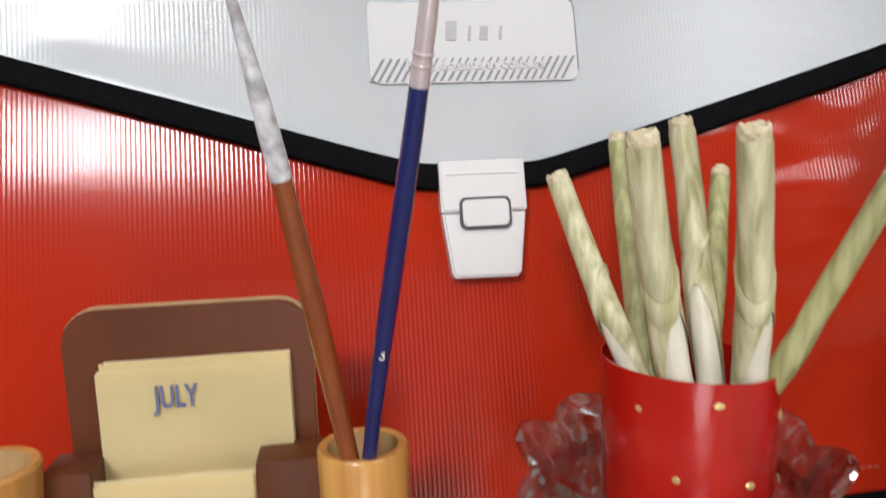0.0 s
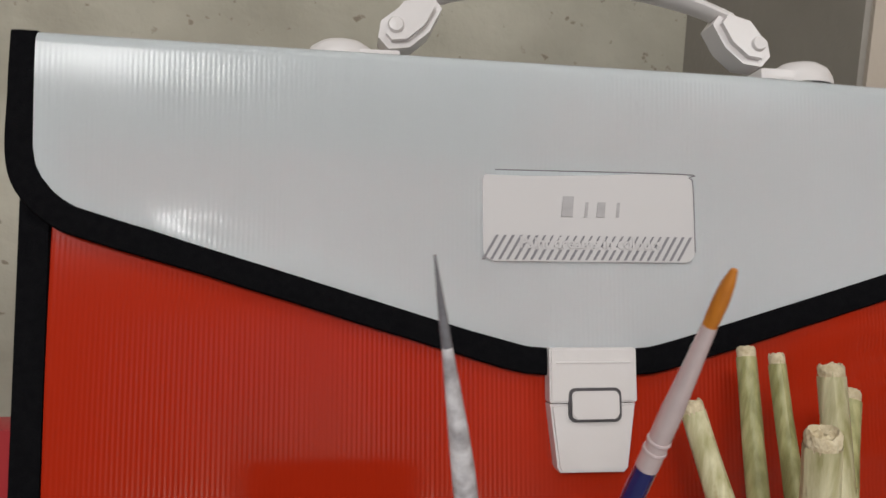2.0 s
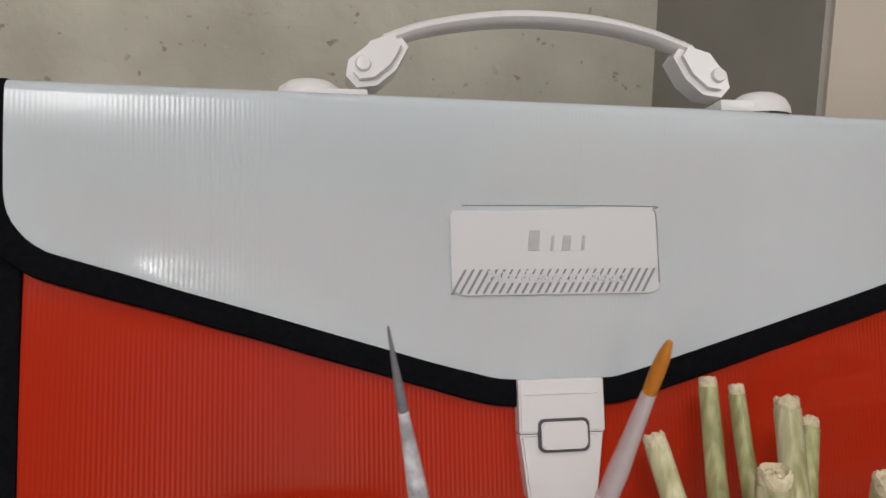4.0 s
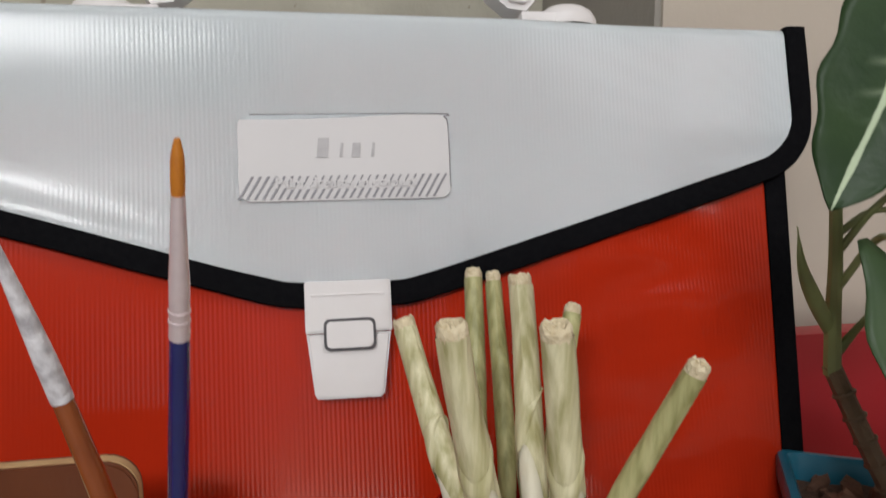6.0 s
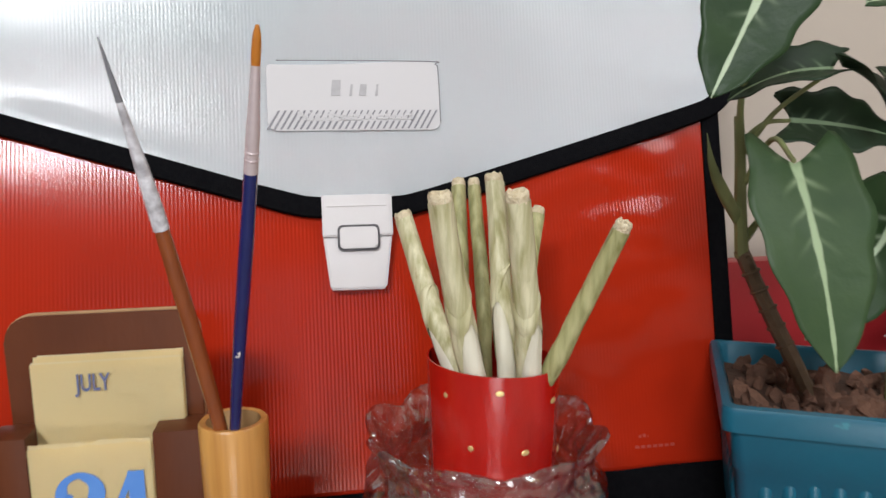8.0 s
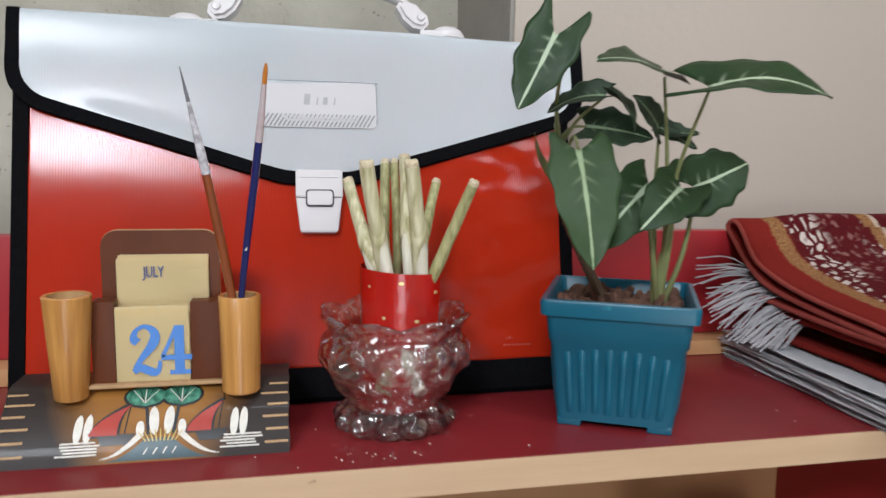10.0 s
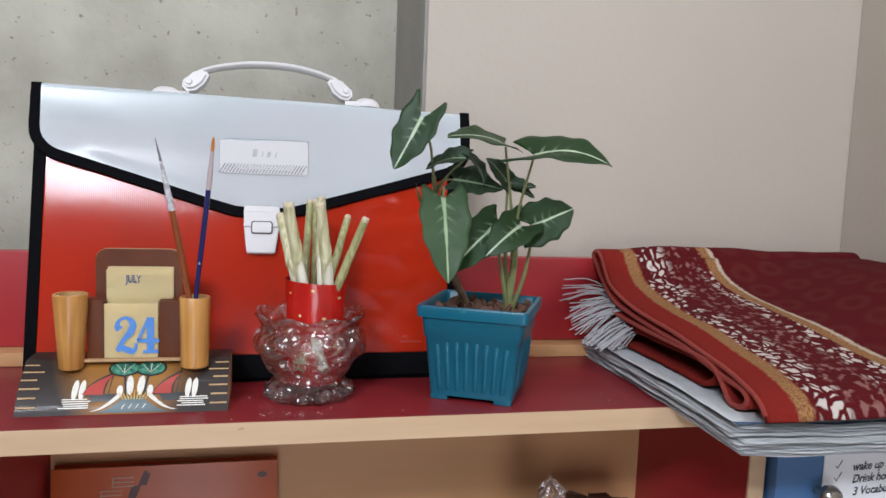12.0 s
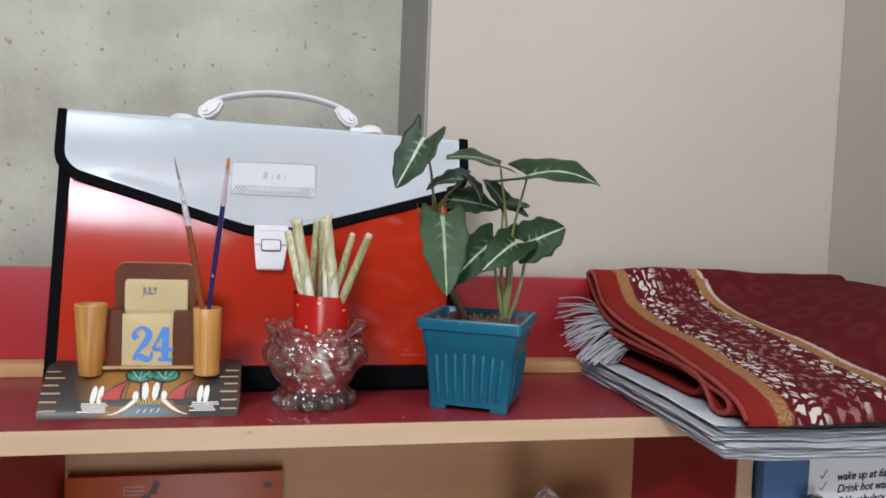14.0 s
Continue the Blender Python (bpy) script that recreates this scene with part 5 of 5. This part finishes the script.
stem([(0.2365, 0.069, 0.172), (0.2450, 0.061, 0.190), (0.2560, 0.045, 0.2045)], 0.0013, 0.0008)
stem([(0.2360, 0.069, 0.178), (0.2430, 0.064, 0.186), (0.2500, 0.058, 0.187)], 0.0012, 0.0008)
stem([(0.2390, 0.071, 0.160), (0.2405, 0.055, 0.180), (0.2362, 0.035, 0.173)], 0.0013, 0.0009)
# the young shoot
for pts in ([(0.3015, 0.050, 0.074), (0.302, 0.047, 0.115), (0.297, 0.040, 0.161), (0.285, 0.0275, 0.2155)], [(0.3020, 0.050, 0.074), (0.304, 0.044, 0.118), (0.301, 0.035, 0.159), (0.3035, 0.0095, 0.2075)],
            [(0.3000, 0.053, 0.074), (0.298, 0.054, 0.120), (0.296, 0.052, 0.150), (0.2955, 0.050, 0.186)], [(0.3030, 0.048, 0.074), (0.311, 0.042, 0.105), (0.315, 0.040, 0.131), (0.3165, 0.040, 0.149)],
            [(0.3000, 0.048, 0.074), (0.293, 0.044, 0.105), (0.287, 0.040, 0.129), (0.2865, 0.042, 0.151)], [(0.3020, 0.050, 0.074), (0.302, 0.046, 0.112), (0.302, 0.040, 0.135), (0.3035, 0.0345, 0.150)]):
    stem(pts, 0.0021, 0.0009)
stem([(0.3015, 0.050, 0.072), (0.3018, 0.0495, 0.090), (0.3022, 0.049, 0.108)], 0.0042, 0.0024, STEM, "main_stem")

leaf((0.2125, 0.0167, 0.2346), (0.1910, 0.0128, 0.1937), 0.032, (-0.32, -0.90, 0.28), LEAF, 0.0, 0.16, 0.52, 0.10, 0.4)
leaf((0.2850, 0.0275, 0.2170), (0.2292, -0.0028, 0.2200), 0.031, (0.02, -0.50, 0.86), LEAF, 0.0, 0.10, 0.18, 0.12, 1.1, 0.0, 0.07)
leaf((0.3040, 0.0090, 0.2085), (0.3545, -0.0270, 0.2020), 0.042, (0.02, -0.60, 0.80), LEAF, 0.0, 0.10, 0.48, 0.12, 2.3, 0.0, 0.14)
leaf((0.2565, 0.0450, 0.2050), (0.2263, 0.0628, 0.1945), 0.022, (0.0, -0.60, 0.80), LEAFDARK, 0.0, 0.30, 0.25, 0.16, 3.1, 0.0, 0.12)
leaf((0.2560, 0.0400, 0.2060), (0.2690, 0.0300, 0.1830), 0.018, (0.60, -0.60, 0.50), LEAFDARK, 0.0, 0.25, 0.20, 0.14, 3.8, 0.0, 0.16)
leaf((0.2500, 0.0580, 0.1870), (0.2915, 0.0500, 0.1800), 0.026, (-0.1, -0.85, 0.5), LEAFDARK, 0.0, 0.25, 0.22, 0.16, 4.2, 0.0, 0.05)
leaf((0.2950, 0.0500, 0.1860), (0.2740, 0.0450, 0.2060), 0.020, (0.30, -0.88, 0.35), LEAFDARK, 0.0, 0.20, 0.25, 0.12, 5.4, 0.0, 0.08)
leaf((0.2960, 0.0500, 0.1870), (0.3185, 0.0420, 0.1835), 0.014, (0.3, -0.75, 0.55), LEAFDARK, 0.0, 0.30, 0.30, 0.18, 5.0, 0.0, -0.06)
leaf((0.2960, 0.0500, 0.1850), (0.3175, 0.0420, 0.1740), 0.011, (0.2, -0.80, 0.50), LEAFDARK, 0.0, 0.30, 0.20, 0.18, 5.9, 0.0, 0.06)
leaf((0.2362, 0.0345, 0.1720), (0.2363, 0.0060, 0.1055), 0.041, (-0.10, -0.93, 0.35), LEAFPALE, 0.0, 0.12, 0.20, 0.08, 6.5, 0.0, 0.05)
leaf((0.2870, 0.0420, 0.1520), (0.2420, 0.0300, 0.1095), 0.037, (-0.25, -0.82, 0.50), LEAF, 0.0, 0.14, 0.22, 0.10, 7.7, 0.0, 0.10)
leaf((0.3035, 0.0340, 0.1505), (0.2700, 0.0180, 0.1265), 0.033, (0.05, -0.78, 0.62), LEAF, 0.0, 0.14, 0.46, 0.11, 8.4, 0.0, 0.12)
leaf((0.3165, 0.0400, 0.1500), (0.3536, 0.0419, 0.1659), 0.038, (0.22, -0.90, 0.36), LEAF, 0.0, 0.16, 0.48, 0.11, 9.3, 0.0, 0.08)

# ---- the newspapers ----
rng = random.Random(11)
LAYERS = 8
for k in range(LAYERS):
    x0, x1 = 0.434 + 0.010 * (rng.random() - 0.5), 0.782
    y0, y1 = -0.106 + 0.007 * rng.random() + 0.0007 * k, 0.166 + 0.008 * rng.random()
    zl, th = 0.0004 + 0.0031 * k, 0.0029
    paper = thing("newspaper", pose(0, 0, 0), "folded old newspaper lying in a stack on the shelf", "newspaper", "stack of newspapers")
    for q in range(3):
        def f(a, b, k=k, q=q):
            y, x = y0 + 0.0016 * (q - 1) * math.sin(k + q) + (y1 - y0) * a, x0 + 0.0018 * math.sin(2.1 * q + k) + (x1 - x0) * b
            sag = -0.0085 * max(0.0, -y / 0.11) ** 1.4 * (0.5 + 0.5 * min(1, (x - 0.42) / 0.1))
            wob = 0.0016 * noise.noise(Vector((x * 16, y * 10, k * 0.4))) * max(0.0, min(1, -y / 0.03)) + 0.0006 * noise.noise(Vector((x * 45, y * 20, k * 3 + q)))
            edge_ = 0.0038 * noise.noise(Vector((x * 26, k * 5.3 + q, 0))) * (a < 0.02)
            side_e = 0.0030 * noise.noise(Vector((y * 22, k * 3.3 + q, 4))) * (b < 0.01)
            return (x + side_e, y + edge_, zl + th * q / 3 + sag + max(-0.0003, wob))
        bm = grid(16, 36, f)
        bmesh.ops.solidify(bm, geom=bm.faces[:], thickness=-0.0012)
        part("sheet", bm, PAPERBLUE if (k == LAYERS - 1 and q == 1) else PAPER, paper, "blue printed sheet" if (k == LAYERS - 1 and q == 1) else "")

# ---- the folded rug ----
rug = thing("folded_rug", pose(0, 0, 0), "folded dark red patterned rug with white fringe lying on newspapers", "rug")
PROF = [(0.150, 0.0285), (0.090, 0.0285), (0.020, 0.0280), (-0.016, 0.0275), (-0.032, 0.0300), (-0.0400, 0.0375), (-0.0330, 0.0445), (-0.010, 0.0455), (0.040, 0.0455), (0.090, 0.0460), (0.150, 0.0475), (0.172, 0.0510), (0.160, 0.0560), (0.120, 0.0535), (0.060, 0.0512), (0.010, 0.0505), (-0.030, 0.0490), (-0.0500, 0.0420), (-0.0600, 0.0310),
        (-0.070, 0.0245), (-0.084, 0.0272), (-0.0875, 0.0340), (-0.078, 0.0395), (-0.045, 0.0430), (-0.010, 0.0510), (0.030, 0.0540), (0.060, 0.0560), (0.110, 0.0610), (0.145, 0.0680), (0.170, 0.0810), (0.186, 0.0950), (0.196, 0.1030), (0.1985, 0.1090), (0.1925, 0.1140), (0.1830, 0.1110), (0.1720, 0.0985),
        (0.1600, 0.0870), (0.135, 0.0760), (0.100, 0.0680), (0.055, 0.0630), (0.010, 0.0590), (-0.030, 0.0525), (-0.065, 0.0470), (-0.092, 0.0405), (-0.1045, 0.0315), (-0.1085, 0.0230)]
path = smooth_path([(0, y, z) for y, z in PROF], 4)
lens_ = [0.0]
for p, q in zip(path, path[1:]):
    lens_.append(lens_[-1] + (q - p).length)
bm = bmesh.new()
lay = bm.loops.layers.uv.new("weave")
cols, uvs, vs = 56, {}, []
for i, p in enumerate(path):
    row = []
    t = i / (len(path) - 1)
    for j in range(cols):
        b = j / (cols - 1)
        u = 0.33 * b
        x = 0.447 + u + 0.0035 * math.sin(11 * t) * (1 - t) * (1 - b) + 0.0022 * noise.noise(Vector((0, p.y * 30, t * 6)))
        rise = (0.010 * math.sin(math.pi * min(1, b * 1.3)) * max(0, (p.y + 0.02) / 0.2) if t > 0.62 else 0.0)
        sw = 0.0022 * noise.noise(Vector((x * 18, p.y * 16, t * 3))) * min(1, b * 12) * (1 if t > 0.6 else 0.3)
        bunch = ease(0.14, 0.27, u) * ease(-0.10, 0.0, p.y) * max(0.0, 0.108 - p.z) if t > 0.76 else 0.0
        v = bm.verts.new((x, p.y - 0.004 * noise.noise(Vector((x * 9, t * 4, 3))) * b, p.z + bunch + rise * (1 if p.z < 0.1 else 0.4) * (1 - ease(0.14, 0.27, u)) + max(sw, -0.0012)))
        uvs[v] = (u, p.y)
        row.append(v)
    vs.append(row)
for i in range(len(path) - 1):
    for j in range(cols - 1):
        f = bm.faces.new((vs[i][j], vs[i][j + 1], vs[i + 1][j + 1], vs[i + 1][j]))
        f.smooth = True
        for lp in f.loops:
            lp[lay].uv = uvs[lp.vert]
me = bpy.data.meshes.new("rug_cloth")
bm.normal_update()
bm.to_mesh(me)
bm.free()
me.materials.append(RUG)
cloth = new("rug_cloth", me)
cloth.parent = rug
so = cloth.modifiers.new("thick", "SOLIDIFY")
so.thickness, so.offset = 0.0044, 0.0
rim_ = []
for i, p in enumerate(path[40:], 40):
    rim_.append(tuple(vs_ for vs_ in (me.vertices[i * cols].co.x - 0.0006, me.vertices[i * cols].co.y, me.vertices[i * cols].co.z)))
part("rug_hem", tube(rim_[::3], 0.0021, 8, 2), material("hem_yarn", (0.26, 0.035, 0.025), 0.95, second=(0.36, 0.06, 0.04), scale=500, bump=0.001, bump_scale=1200), rug, "stitched red hem")
fr = bmesh.new()
rng = random.Random(3)
for k in range(95):
    s = rng.random()
    y, z = 0.172 - 0.075 * s + 0.01 * rng.random(), 0.076 - 0.026 * s - 0.010 * rng.random()
    ln = 0.042 + 0.024 * rng.random()
    ang = radians(8 - 62 * s + 26 * (rng.random() - 0.5))
    e = Vector((-ln * math.cos(ang), -0.012 * (rng.random() - 0.2), ln * math.sin(ang) - 0.006))
    p0 = Vector((0.462, y, z))
    p3 = p0 + e
    p3.z = max(p3.z, 0.026)
    mid = p0.lerp(p3, 0.5) + Vector((0, 0, 0.007 * rng.random()))
    mid.z = max(mid.z, 0.028)
    tube([p0, mid, p3], 0.00062, 5, 4, bm=fr)
part("fringe", fr, FRINGE, rug, "loose white yarn fringe")

# ---- crumbs on the shelf ----
crumbs = bmesh.new()
rng = random.Random(8)
for k in range(26):
    x, y = (0.09 + 0.05 * rng.random(), 0.010 + 0.012 * rng.random()) if k < 14 else (-0.05 + 0.5 * rng.random(), 0.006 + 0.13 * rng.random())
    r = 0.0003 + 0.0003 * rng.random()
    bmesh.ops.create_icosphere(crumbs, subdivisions=1, radius=r, matrix=Matrix.Translation((x, y, r * 0.6)) @ Matrix.Diagonal((1.4, 1, 0.6, 1)))
tagged(part("crumbs", crumbs, P_WHITE, smooth=False), "pale dust crumbs scattered on the red shelf", "crumbs", kind="stuff")
